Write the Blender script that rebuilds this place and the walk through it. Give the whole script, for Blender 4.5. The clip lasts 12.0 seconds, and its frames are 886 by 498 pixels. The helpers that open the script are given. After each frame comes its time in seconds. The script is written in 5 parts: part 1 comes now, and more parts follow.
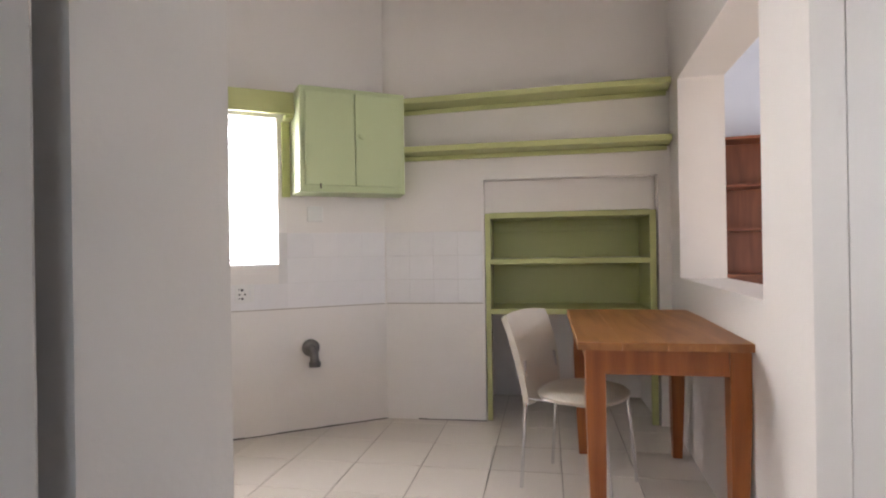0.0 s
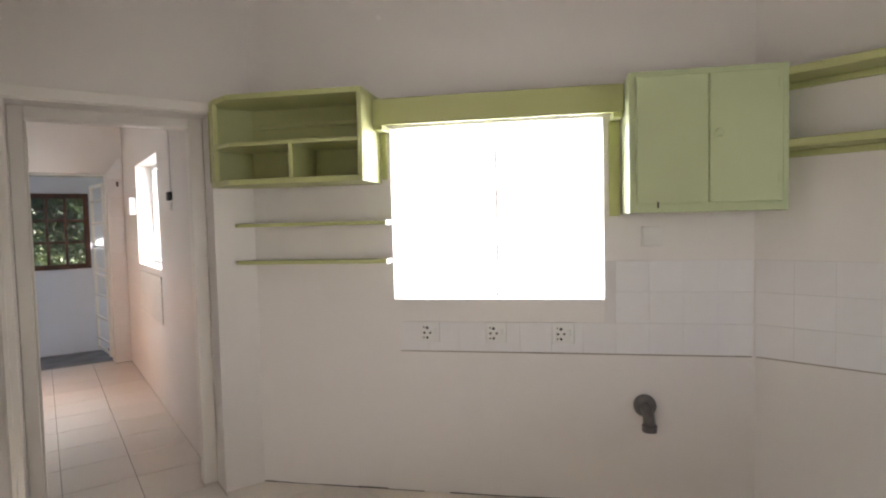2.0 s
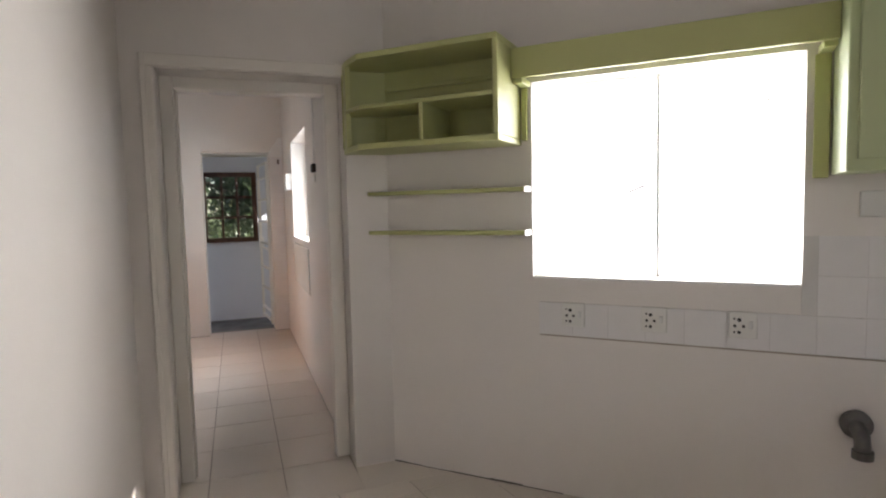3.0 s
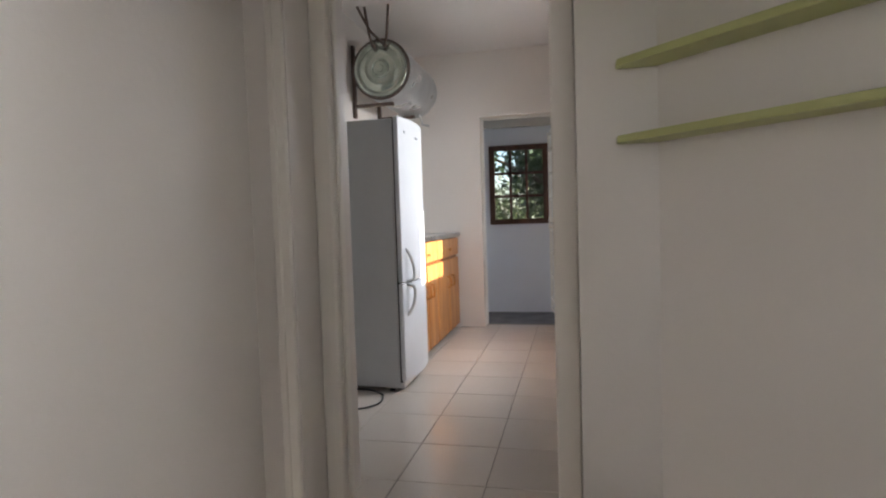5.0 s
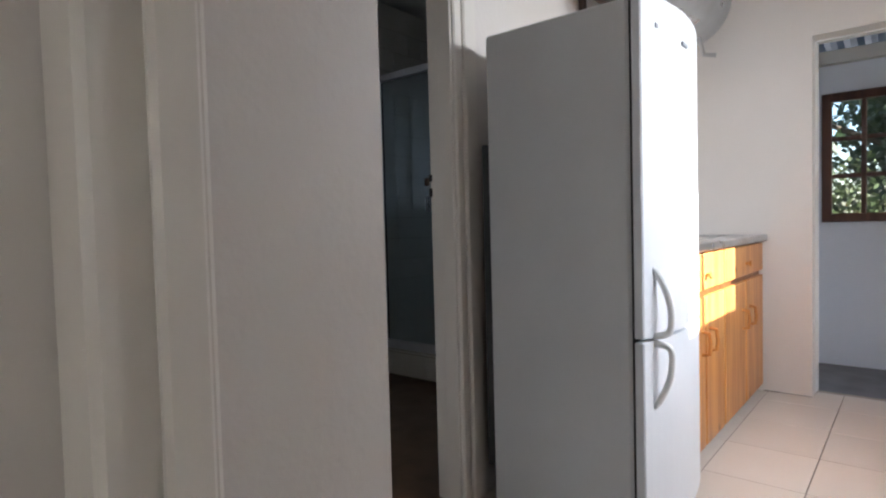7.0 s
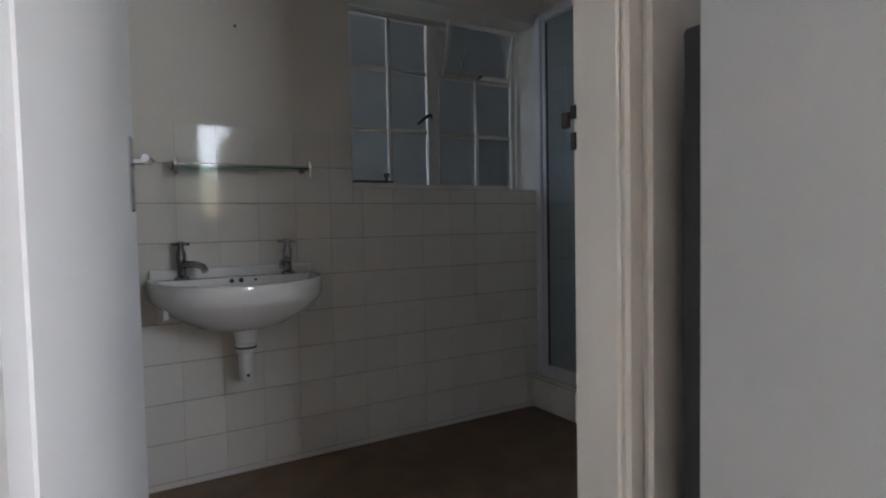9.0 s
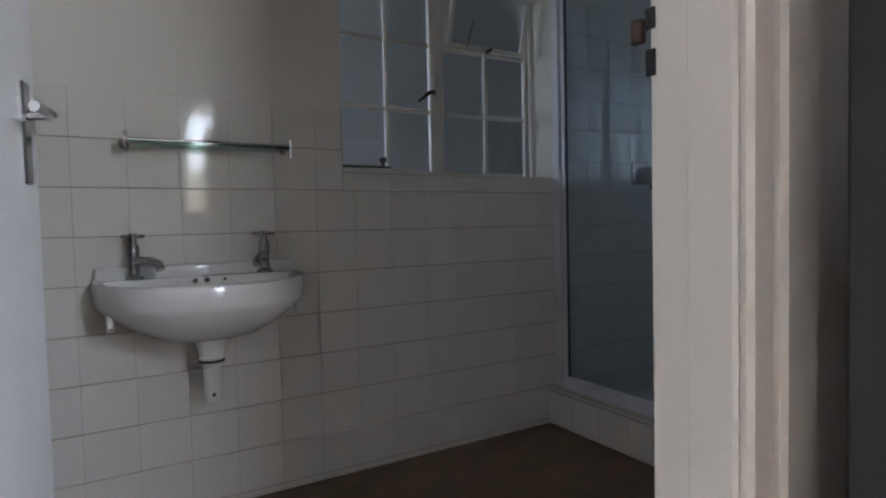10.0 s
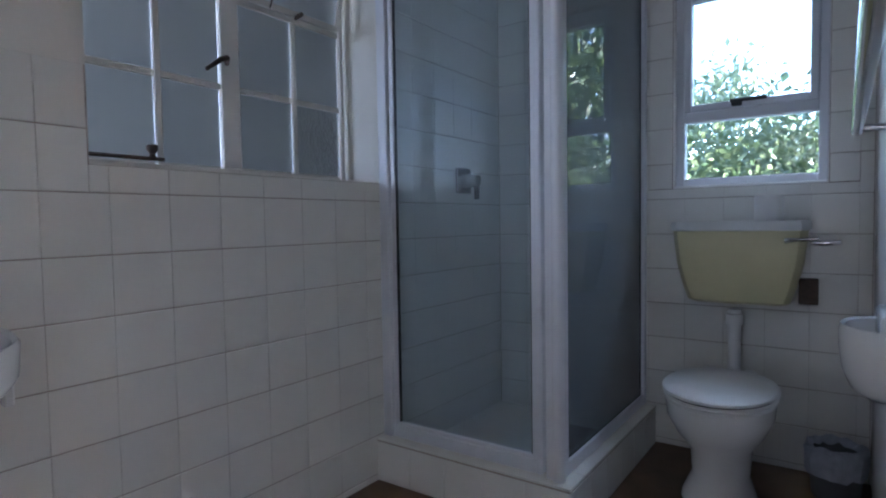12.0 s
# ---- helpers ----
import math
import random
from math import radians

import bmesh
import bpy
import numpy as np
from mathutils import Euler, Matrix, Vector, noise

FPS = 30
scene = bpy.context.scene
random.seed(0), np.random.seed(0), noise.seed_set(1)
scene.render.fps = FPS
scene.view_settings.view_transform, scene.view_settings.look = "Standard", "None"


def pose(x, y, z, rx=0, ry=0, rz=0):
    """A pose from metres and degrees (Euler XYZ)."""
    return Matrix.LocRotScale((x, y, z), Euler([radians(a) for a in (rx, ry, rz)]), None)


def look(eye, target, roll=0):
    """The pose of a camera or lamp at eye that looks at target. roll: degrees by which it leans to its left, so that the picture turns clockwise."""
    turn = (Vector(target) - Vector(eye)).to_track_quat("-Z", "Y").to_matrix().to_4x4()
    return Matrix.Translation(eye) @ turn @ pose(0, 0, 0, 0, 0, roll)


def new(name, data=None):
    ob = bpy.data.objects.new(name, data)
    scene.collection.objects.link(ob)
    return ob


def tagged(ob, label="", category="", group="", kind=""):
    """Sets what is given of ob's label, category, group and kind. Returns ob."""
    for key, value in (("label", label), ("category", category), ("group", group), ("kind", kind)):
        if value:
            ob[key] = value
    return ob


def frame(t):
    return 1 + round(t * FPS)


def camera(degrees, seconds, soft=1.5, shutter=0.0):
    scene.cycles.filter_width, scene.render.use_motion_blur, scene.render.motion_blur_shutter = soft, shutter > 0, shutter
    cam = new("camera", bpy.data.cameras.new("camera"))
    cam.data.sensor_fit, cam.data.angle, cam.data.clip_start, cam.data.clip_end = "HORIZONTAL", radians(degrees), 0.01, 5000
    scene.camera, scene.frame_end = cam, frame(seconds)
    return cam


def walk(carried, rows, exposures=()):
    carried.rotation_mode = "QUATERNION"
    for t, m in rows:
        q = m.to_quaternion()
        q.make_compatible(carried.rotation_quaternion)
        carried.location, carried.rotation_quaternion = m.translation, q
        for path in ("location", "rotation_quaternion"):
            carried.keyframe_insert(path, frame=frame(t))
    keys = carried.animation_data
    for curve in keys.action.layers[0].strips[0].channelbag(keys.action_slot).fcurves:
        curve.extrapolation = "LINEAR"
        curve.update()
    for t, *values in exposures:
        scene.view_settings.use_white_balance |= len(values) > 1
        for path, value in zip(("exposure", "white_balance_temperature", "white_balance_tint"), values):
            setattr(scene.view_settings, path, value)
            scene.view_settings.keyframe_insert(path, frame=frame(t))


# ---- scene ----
cam = camera(75.7, 12.0, soft=2.1)
PATH = [
    (0, (-0.561, -1.564, 1.13), (1.32, -0.885, 1.133), -0.9),
    (0.5, (-0.327, -1.542, 1.193), (1.432, -0.591, 1.185), -0.8),
    (1, (-0.144, -1.489, 1.287), (1.455, -0.288, 1.259), -0.8),
    (1.5, (-0.03, -1.327, 1.413), (1.385, 0.084, 1.33), -1.3),
    (2, (0.12, -1.266, 1.476), (1.271, 0.366, 1.375), -1.4),
    (2.5, (0.205, -1.18, 1.46), (1.122, 0.593, 1.332), -1.3),
    (3, (0.337, -1.014, 1.398), (1.017, 0.861, 1.25), -1.3),
    (3.5, (0.491, -0.794, 1.317), (0.905, 1.157, 1.172), -1.3),
    (3.7, (0.566, -0.691, 1.305), (0.87, 1.281, 1.158), -1.4),
    (5.3, (0.892, 0.606, 1.042), (0.294, 2.512, 0.949), -1.6),
    (5.5, (0.858, 0.807, 1.049), (0.168, 2.682, 0.941), -1.5),
    (6, (0.772, 1.26, 1.036), (-0.114, 3.051, 0.946), -1.6),
    (6.5, (0.647, 1.687, 1.033), (-0.428, 3.371, 0.95), -1.5),
    (7, (0.462, 2.009, 1.041), (-0.814, 3.547, 0.962), -1.5),
    (7.5, (0.321, 2.249, 1.038), (-1.134, 3.619, 0.958), -1.2),
    (7.7, (0.267, 2.351, 1.039), (-1.245, 3.657, 0.955), -1.0),
    (9.3, (-0.230, 2.933, 1.006), (-1.960, 3.933, 0.915), -1.2),
    (9.5, (-0.295, 2.967, 0.996), (-2.026, 3.965, 0.904), -1.2),
    (10, (-0.453, 3.046, 0.971), (-2.177, 4.055, 0.89), -1.3),
    (10.5, (-0.618, 3.071, 0.983), (-2.266, 4.2, 0.896), -1.1),
    (11, (-0.78, 3.102, 0.997), (-2.278, 4.424, 0.905), -0.9),
    (11.5, (-0.904, 3.156, 1.007), (-2.253, 4.63, 0.917), -0.9),
    (12, (-1.046, 3.189, 1.031), (-2.197, 4.822, 0.936), -0.9),
]
walk(cam, [(t, look(eye, aim, roll)) for t, eye, aim, roll in PATH], exposures=[(0.0, 2.9, 6250, 19), (1.0, 2.82, 6300, 17), (1.5, 2.75, 6400, 16), (2.5, 2.38, 6400, 16), (3.5, 1.87, 6400, 16), (5.5, 2.17, 6150, 15), (6.0, 2.47, 6000, 15), (6.5, 2.2, 5900, 15), (7.0, 2.4, 6050, 15), (7.7, 2.6, 6050, 14), (9.3, 3.35, 6000, 16), (10.0, 3.6, 5900, 17), (10.5, 3.78, 5800, 17), (11.0, 4.0, 5650, 18), (12.0, 4.5, 5350, 19)])


# ---- light ----
LAMP_KITCHEN, LAMP_CORRIDOR, LAMP_ROOM, LAMP_HALL, LAMP_PASSAGE, LAMP_BATH = 13.0, 16.0, 6.0, 0.25, 1.1, 3.7
TO_SUN = Vector((1.0, -0.25, 0.49)).normalized()
world = bpy.data.worlds.new("world")
scene.world = world
world.use_nodes = True
wn = world.node_tree.nodes
sky = wn.new("ShaderNodeTexSky")
sky.sky_type = "NISHITA"
sky.sun_disc = False
sky.sun_elevation = math.asin(TO_SUN.z)
sky.sun_rotation = math.atan2(TO_SUN.x, TO_SUN.y)
wn["Background"].inputs["Strength"].default_value = 0.085
world.node_tree.links.new(sky.outputs[0], wn["Background"].inputs["Color"])
sun_data = bpy.data.lights.new("sun", "SUN")
sun_data.energy, sun_data.angle, sun_data.color = 5.0, radians(0.6), (1.0, 0.95, 0.86)
sun = new("sun", sun_data)
sun.matrix_world = look((0, 0, 0), tuple(-TO_SUN))


# ---- materials ----
def base(name, colour, rough=0.6, metal=0.0):
    m = bpy.data.materials.new(name)
    m.use_nodes = True
    p = m.node_tree.nodes["Principled BSDF"]
    p.inputs["Base Color"].default_value = (*colour, 1)
    p.inputs["Roughness"].default_value = rough
    p.inputs["Metallic"].default_value = metal
    return m, m.node_tree.nodes, m.node_tree.links, p


def mottled(name, c1, c2, rough=0.6, scale=3.0, fine=60.0, bump=0.15, metal=0.0, island=0.0, rough_var=0.1, depth=0.004):
    """A surface with blotches at one scale and grain at another."""
    m, n, l, p = base(name, c1, rough, metal)
    tc = n.new("ShaderNodeTexCoord")
    a = n.new("ShaderNodeTexNoise")
    a.inputs["Scale"].default_value = scale
    a.inputs["Detail"].default_value = 6
    b = n.new("ShaderNodeTexNoise")
    b.inputs["Scale"].default_value = fine
    b.inputs["Detail"].default_value = 3
    l.new(tc.outputs["Object"], a.inputs["Vector"])
    l.new(tc.outputs["Object"], b.inputs["Vector"])
    ramp = n.new("ShaderNodeMapRange")
    ramp.inputs["From Min"].default_value, ramp.inputs["From Max"].default_value = 0.35, 0.7
    l.new(a.outputs["Fac"], ramp.inputs["Value"])
    mix = n.new("ShaderNodeMix")
    mix.data_type = "RGBA"
    mix.inputs["A"].default_value, mix.inputs["B"].default_value = (*c1, 1), (*c2, 1)
    l.new(ramp.outputs["Result"], mix.inputs["Factor"])
    out = mix.outputs["Result"]
    if island:
        oi = n.new("ShaderNodeObjectInfo")
        v = n.new("ShaderNodeMapRange")
        v.inputs["To Min"].default_value, v.inputs["To Max"].default_value = 1 - island, 1 + island
        l.new(oi.outputs["Random"], v.inputs["Value"])
        h = n.new("ShaderNodeHueSaturation")
        l.new(v.outputs["Result"], h.inputs["Value"])
        l.new(out, h.inputs["Color"])
        out = h.outputs["Color"]
    l.new(out, p.inputs["Base Color"])
    r = n.new("ShaderNodeMapRange")
    r.inputs["To Min"].default_value, r.inputs["To Max"].default_value = max(0.02, rough - rough_var), min(1, rough + rough_var)
    l.new(a.outputs["Fac"], r.inputs["Value"])
    l.new(r.outputs["Result"], p.inputs["Roughness"])
    bp = n.new("ShaderNodeBump")
    bp.inputs["Strength"].default_value, bp.inputs["Distance"].default_value = bump, depth
    add = n.new("ShaderNodeMath")
    l.new(a.outputs["Fac"], add.inputs[0])
    l.new(b.outputs["Fac"], add.inputs[1])
    l.new(add.outputs[0], bp.inputs["Height"])
    l.new(bp.outputs["Normal"], p.inputs["Normal"])
    return m


def wood(name, c1, c2, rough=0.4, stretch=(1.0, 14.0, 14.0), scale=1.6, knots=True):
    m, n, l, p = base(name, c1, rough)
    tc = n.new("ShaderNodeTexCoord")
    mp = n.new("ShaderNodeMapping")
    mp.inputs["Scale"].default_value = stretch
    a = n.new("ShaderNodeTexNoise")
    a.inputs["Scale"].default_value, a.inputs["Detail"].default_value, a.inputs["Distortion"].default_value = scale, 8, 0.6
    l.new(tc.outputs["Object"], mp.inputs["Vector"])
    l.new(mp.outputs["Vector"], a.inputs["Vector"])
    cr = n.new("ShaderNodeValToRGB")
    cr.color_ramp.elements[0].position, cr.color_ramp.elements[0].color = 0.35, (*c2, 1)
    cr.color_ramp.elements[1].position, cr.color_ramp.elements[1].color = 0.62, (*c1, 1)
    l.new(a.outputs["Fac"], cr.inputs["Fac"])
    out = cr.outputs["Color"]
    if knots:
        v = n.new("ShaderNodeTexVoronoi")
        v.inputs["Scale"].default_value = 4.5
        l.new(tc.outputs["Object"], v.inputs["Vector"])
        k = n.new("ShaderNodeMapRange")
        k.inputs["From Min"].default_value, k.inputs["From Max"].default_value = 0.03, 0.11
        l.new(v.outputs["Distance"], k.inputs["Value"])
        mix = n.new("ShaderNodeMix")
        mix.data_type = "RGBA"
        mix.inputs["A"].default_value = (*[c * 0.35 for c in c2], 1)
        l.new(k.outputs["Result"], mix.inputs["Factor"])
        l.new(out, mix.inputs["B"])
        out = mix.outputs["Result"]
    l.new(out, p.inputs["Base Color"])
    bp = n.new("ShaderNodeBump")
    bp.inputs["Strength"].default_value, bp.inputs["Distance"].default_value = 0.15, 0.002
    l.new(a.outputs["Fac"], bp.inputs["Height"])
    l.new(bp.outputs["Normal"], p.inputs["Normal"])
    return m


def glass(name, tint, rough=0.0, film=0.0, ior=1.5):
    """Thin pane: light passes straight on, with a gloss by Fresnel."""
    m, n, l, p = base(name, tint, rough)
    out = n["Material Output"]
    g = n.new("ShaderNodeBsdfGlossy")
    g.inputs["Roughness"].default_value = rough
    t = n.new("ShaderNodeBsdfTransparent")
    t.inputs["Color"].default_value = (*tint, 1)
    f = n.new("ShaderNodeFresnel")
    f.inputs["IOR"].default_value = ior
    mix = n.new("ShaderNodeMixShader")
    l.new(f.outputs[0], mix.inputs[0])
    l.new(t.outputs[0], mix.inputs[1])
    l.new(g.outputs[0], mix.inputs[2])
    last = mix
    if film:
        d = n.new("ShaderNodeBsdfDiffuse")
        d.inputs["Color"].default_value = (0.62, 0.68, 0.70, 1)
        tc = n.new("ShaderNodeTexCoord")
        ns = n.new("ShaderNodeTexNoise")
        ns.inputs["Scale"].default_value = 3.0
        l.new(tc.outputs["Object"], ns.inputs["Vector"])
        k = n.new("ShaderNodeMapRange")
        k.inputs["To Min"].default_value, k.inputs["To Max"].default_value = film * 0.85, film * 1.2
        l.new(ns.outputs["Fac"], k.inputs["Value"])
        last = n.new("ShaderNodeMixShader")
        l.new(k.outputs["Result"], last.inputs[0])
        l.new(mix.outputs[0], last.inputs[1])
        l.new(d.outputs[0], last.inputs[2])
    l.new(last.outputs[0], out.inputs["Surface"])
    return m


def frosted(name, tint, rough=0.5, scale=420, strength=0.08):
    m, n, l, p = base(name, tint, rough)
    p.inputs["Transmission Weight"].default_value = 1.0
    p.inputs["IOR"].default_value = 1.3
    v = n.new("ShaderNodeTexVoronoi")
    v.inputs["Scale"].default_value = scale
    tc = n.new("ShaderNodeTexCoord")
    l.new(tc.outputs["Object"], v.inputs["Vector"])
    bp = n.new("ShaderNodeBump")
    bp.inputs["Strength"].default_value, bp.inputs["Distance"].default_value = strength, 0.004
    l.new(v.outputs["Distance"], bp.inputs["Height"])
    l.new(bp.outputs["Normal"], p.inputs["Normal"])
    return m


M_WALL = mottled("wall_paint", (0.74, 0.70, 0.66), (0.70, 0.66, 0.615), 0.45, 1.2, 45, 0.25)
M_BATHWALL = mottled("bathroom_paint", (0.72, 0.69, 0.62), (0.67, 0.64, 0.57), 0.5, 1.2, 45, 0.25)
# blue of the outdoor light mixed into porch and hatch-room wall colour
M_BLUELIT = mottled("blue_lit_wall_paint", (0.70, 0.74, 0.82), (0.66, 0.70, 0.78), 0.7, 1.5, 40, 0.3)
M_CEIL = mottled("ceiling_paint", (0.74, 0.72, 0.70), (0.71, 0.69, 0.67), 0.8, 1.0, 40, 0.15)
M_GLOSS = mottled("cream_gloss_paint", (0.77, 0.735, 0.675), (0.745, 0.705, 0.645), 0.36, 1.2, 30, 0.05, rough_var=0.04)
# cream gloss darkened in its colour so the entry door reads dimmer
M_ENTRY = mottled("dimmed_cream_gloss_paint", (0.64, 0.615, 0.585), (0.61, 0.585, 0.555), 0.4, 1.2, 30, 0.05, rough_var=0.04)
M_WHITE = mottled("white_gloss_paint", (0.80, 0.79, 0.77), (0.775, 0.765, 0.74), 0.36, 2, 40, 0.06, rough_var=0.04)
M_GREEN2 = mottled("pale_green_paint", (0.47, 0.53, 0.30), (0.44, 0.50, 0.275), 0.45, 1.5, 60, 0.12)
M_GREEN = mottled("green_paint", (0.47, 0.485, 0.21), (0.44, 0.455, 0.19), 0.45, 1.5, 60, 0.12)
M_TILE = mottled("floor_tile", (0.70, 0.64, 0.57), (0.66, 0.60, 0.53), 0.25, 2.0, 50, 0.05, island=0.035)
M_GROUT = mottled("grout", (0.33, 0.29, 0.24), (0.25, 0.22, 0.18), 0.9, 8, 90, 0.3)
M_PTILE = mottled("painted_tile", (0.74, 0.72, 0.71), (0.70, 0.68, 0.67), 0.35, 5, 50, 0.1, island=0.02)
M_PGROUT = mottled("painted_grout", (0.68, 0.66, 0.64), (0.60, 0.58, 0.55), 0.8, 3, 90, 0.2)
M_BTILE = mottled("bathroom_tile", (0.74, 0.72, 0.66), (0.70, 0.68, 0.62), 0.07, 5, 12, 0.05, island=0.03, rough_var=0.04)
M_BTILE.node_tree.nodes["Principled BSDF"].inputs["Specular IOR Level"].default_value = 0.22
M_BGROUT = mottled("bathroom_grout", (0.42, 0.36, 0.30), (0.32, 0.27, 0.22), 0.9, 8, 90, 0.3)
M_BFLOOR = mottled("brown_vinyl", (0.20, 0.125, 0.07), (0.14, 0.085, 0.05), 0.45, 7, 60, 0.15)
# pine darkened so the gaps between doors and drawers look shaded
M_PINECORE = wood("darkened_pine_carcass", (0.22, 0.075, 0.02), (0.13, 0.04, 0.01), 0.4, (14, 14, 1.0), knots=False)
M_PINE = wood("pine", (0.60, 0.28, 0.08), (0.42, 0.16, 0.04), 0.35, (14, 14, 1.0))
M_TABLE = wood("table_wood", (0.38, 0.16, 0.045), (0.25, 0.092, 0.024), 0.42, (1.0, 9, 9), knots=False)
M_TLEG = wood("table_leg_wood", (0.38, 0.12, 0.028), (0.24, 0.068, 0.015), 0.34, (12, 12, 1.0), knots=False)
M_DARKWOOD = wood("dark_frame_wood", (0.09, 0.035, 0.022), (0.05, 0.018, 0.012), 0.4, (10, 10, 1.0), knots=False)
M_SHELFWOOD = wood("bookcase_wood", (0.22, 0.07, 0.03), (0.15, 0.042, 0.018), 0.4, (10, 10, 1.0), knots=False)
M_STEEL = mottled("stainless_steel", (0.55, 0.55, 0.55), (0.48, 0.48, 0.48), 0.3, 5, 120, 0.05, metal=1.0)
M_DULL = mottled("dull_chrome", (0.14, 0.14, 0.15), (0.10, 0.10, 0.11), 0.22, 5, 100, 0.05, metal=1.0)
# tap chrome darkened for dark reflections that the even surroundings lack
M_TAP = mottled("dark_reflection_chrome", (0.42, 0.42, 0.43), (0.32, 0.32, 0.33), 0.14, 12, 100, 0.05, metal=1.0)
M_CHROME = mottled("chrome", (0.72, 0.72, 0.73), (0.66, 0.66, 0.67), 0.1, 5, 100, 0.02, metal=1.0, rough_var=0.04)
M_ALU = mottled("white_aluminium", (0.70, 0.71, 0.73), (0.66, 0.67, 0.69), 0.35, 5, 80, 0.05)
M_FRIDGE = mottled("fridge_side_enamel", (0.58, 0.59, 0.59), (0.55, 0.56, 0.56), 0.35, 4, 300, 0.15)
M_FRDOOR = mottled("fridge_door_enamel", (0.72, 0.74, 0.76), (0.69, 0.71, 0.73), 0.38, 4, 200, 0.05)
M_HANDLE = mottled("grey_plastic", (0.70, 0.70, 0.68), (0.64, 0.64, 0.62), 0.35, 8, 90, 0.05)
M_BLACK = mottled("black_plastic", (0.022, 0.022, 0.022), (0.03, 0.03, 0.03), 0.5, 8, 90, 0.1)
M_GREY = mottled("grey_cement", (0.16, 0.16, 0.165), (0.11, 0.11, 0.115), 0.85, 5, 60, 0.4)
M_PIPE = mottled("grey_pvc", (0.14, 0.13, 0.12), (0.08, 0.075, 0.07), 0.5, 20, 90, 0.2)
M_CERAMIC = mottled("white_ceramic", (0.80, 0.79, 0.76), (0.77, 0.76, 0.73), 0.08, 3, 40, 0.02, rough_var=0.03)
M_CISTERN = mottled("yellowed_plastic", (0.62, 0.56, 0.33), (0.55, 0.49, 0.27), 0.4, 4, 60, 0.05)
M_PVC = mottled("white_plastic", (0.74, 0.73, 0.70), (0.68, 0.67, 0.63), 0.35, 6, 80, 0.05)
M_LEATHER = mottled("cream_leather", (0.70, 0.64, 0.54), (0.65, 0.59, 0.48), 0.42, 6, 220, 0.25)
M_TANK = mottled("galvanised_tank", (0.60, 0.62, 0.64), (0.47, 0.49, 0.51), 0.3, 5, 70, 0.1, metal=0.85)
M_TANKEND = mottled("green_grey_tank_cap", (0.50, 0.54, 0.47), (0.38, 0.42, 0.36), 0.2, 9, 40, 0.25, metal=0.75)
M_RUST = mottled("rusty_steel", (0.13, 0.09, 0.07), (0.07, 0.05, 0.04), 0.7, 20, 90, 0.3, metal=0.3)
M_ROOF = mottled("corrugated_sheet", (0.30, 0.31, 0.33), (0.22, 0.23, 0.25), 0.5, 6, 60, 0.2, metal=0.4)
M_BARK = mottled("bark", (0.11, 0.08, 0.055), (0.06, 0.045, 0.03), 0.9, 8, 60, 0.6)
M_GRASS = mottled("grass_ground", (0.10, 0.13, 0.05), (0.13, 0.11, 0.06), 0.9, 1.5, 20, 0.5)
M_PLASTER = mottled("outside_plaster", (0.62, 0.60, 0.56), (0.55, 0.53, 0.49), 0.85, 2, 40, 0.4)
M_BAG = mottled("grey_plastic_bag", (0.42, 0.44, 0.49), (0.32, 0.34, 0.38), 0.35, 30, 90, 0.6)
M_BADGE = mottled("badge_grey", (0.30, 0.32, 0.36), (0.26, 0.28, 0.32), 0.3, 20, 90, 0.05)
M_LABEL = mottled("green_label", (0.06, 0.33, 0.10), (0.05, 0.28, 0.08), 0.5, 20, 90, 0.05)
M_GLASS = glass("clear_glass", (0.94, 0.96, 0.96))
M_SHGLASS = glass("shower_glass", (0.90, 0.95, 0.98), 0.0, 0.14, 1.2)
M_SIDEGL = glass("shower_side_glass", (0.92, 0.96, 0.98), 0.0, 0.14, 2.2)
M_SHELFGL = glass("shelf_glass", (0.70, 0.90, 0.84))
M_FROST = frosted("frosted_glass", (0.80, 0.86, 0.92), 0.45)
M_HAMMER = frosted("hammered_glass", (0.74, 0.80, 0.86), 0.15, 75, 0.9)


def leaf_material(name, c1, c2):
    m, n, l, p = base(name, c1, 0.45)
    g = n.new("ShaderNodeNewGeometry")
    mix = n.new("ShaderNodeMix")
    mix.data_type = "RGBA"
    mix.inputs["A"].default_value, mix.inputs["B"].default_value = (*c1, 1), (*c2, 1)
    l.new(g.outputs["Random Per Island"], mix.inputs["Factor"])
    l.new(mix.outputs["Result"], p.inputs["Base Color"])
    t = n.new("ShaderNodeBsdfTranslucent")
    l.new(mix.outputs["Result"], t.inputs["Color"])
    s = n.new("ShaderNodeMixShader")
    s.inputs[0].default_value = 0.35
    l.new(p.outputs[0], s.inputs[1])
    l.new(t.outputs[0], s.inputs[2])
    l.new(s.outputs[0], n["Material Output"].inputs["Surface"])
    return m


M_LEAF = leaf_material("leaf", (0.04, 0.075, 0.028), (0.085, 0.115, 0.045))
M_LEAF2 = leaf_material("hedge_leaf", (0.07, 0.11, 0.045), (0.145, 0.17, 0.075))
# leaf colour lightened to hold the overexposed haze outside the bathroom
M_LEAF3 = leaf_material("haze_lightened_leaf", (0.15, 0.20, 0.11), (0.22, 0.26, 0.14))


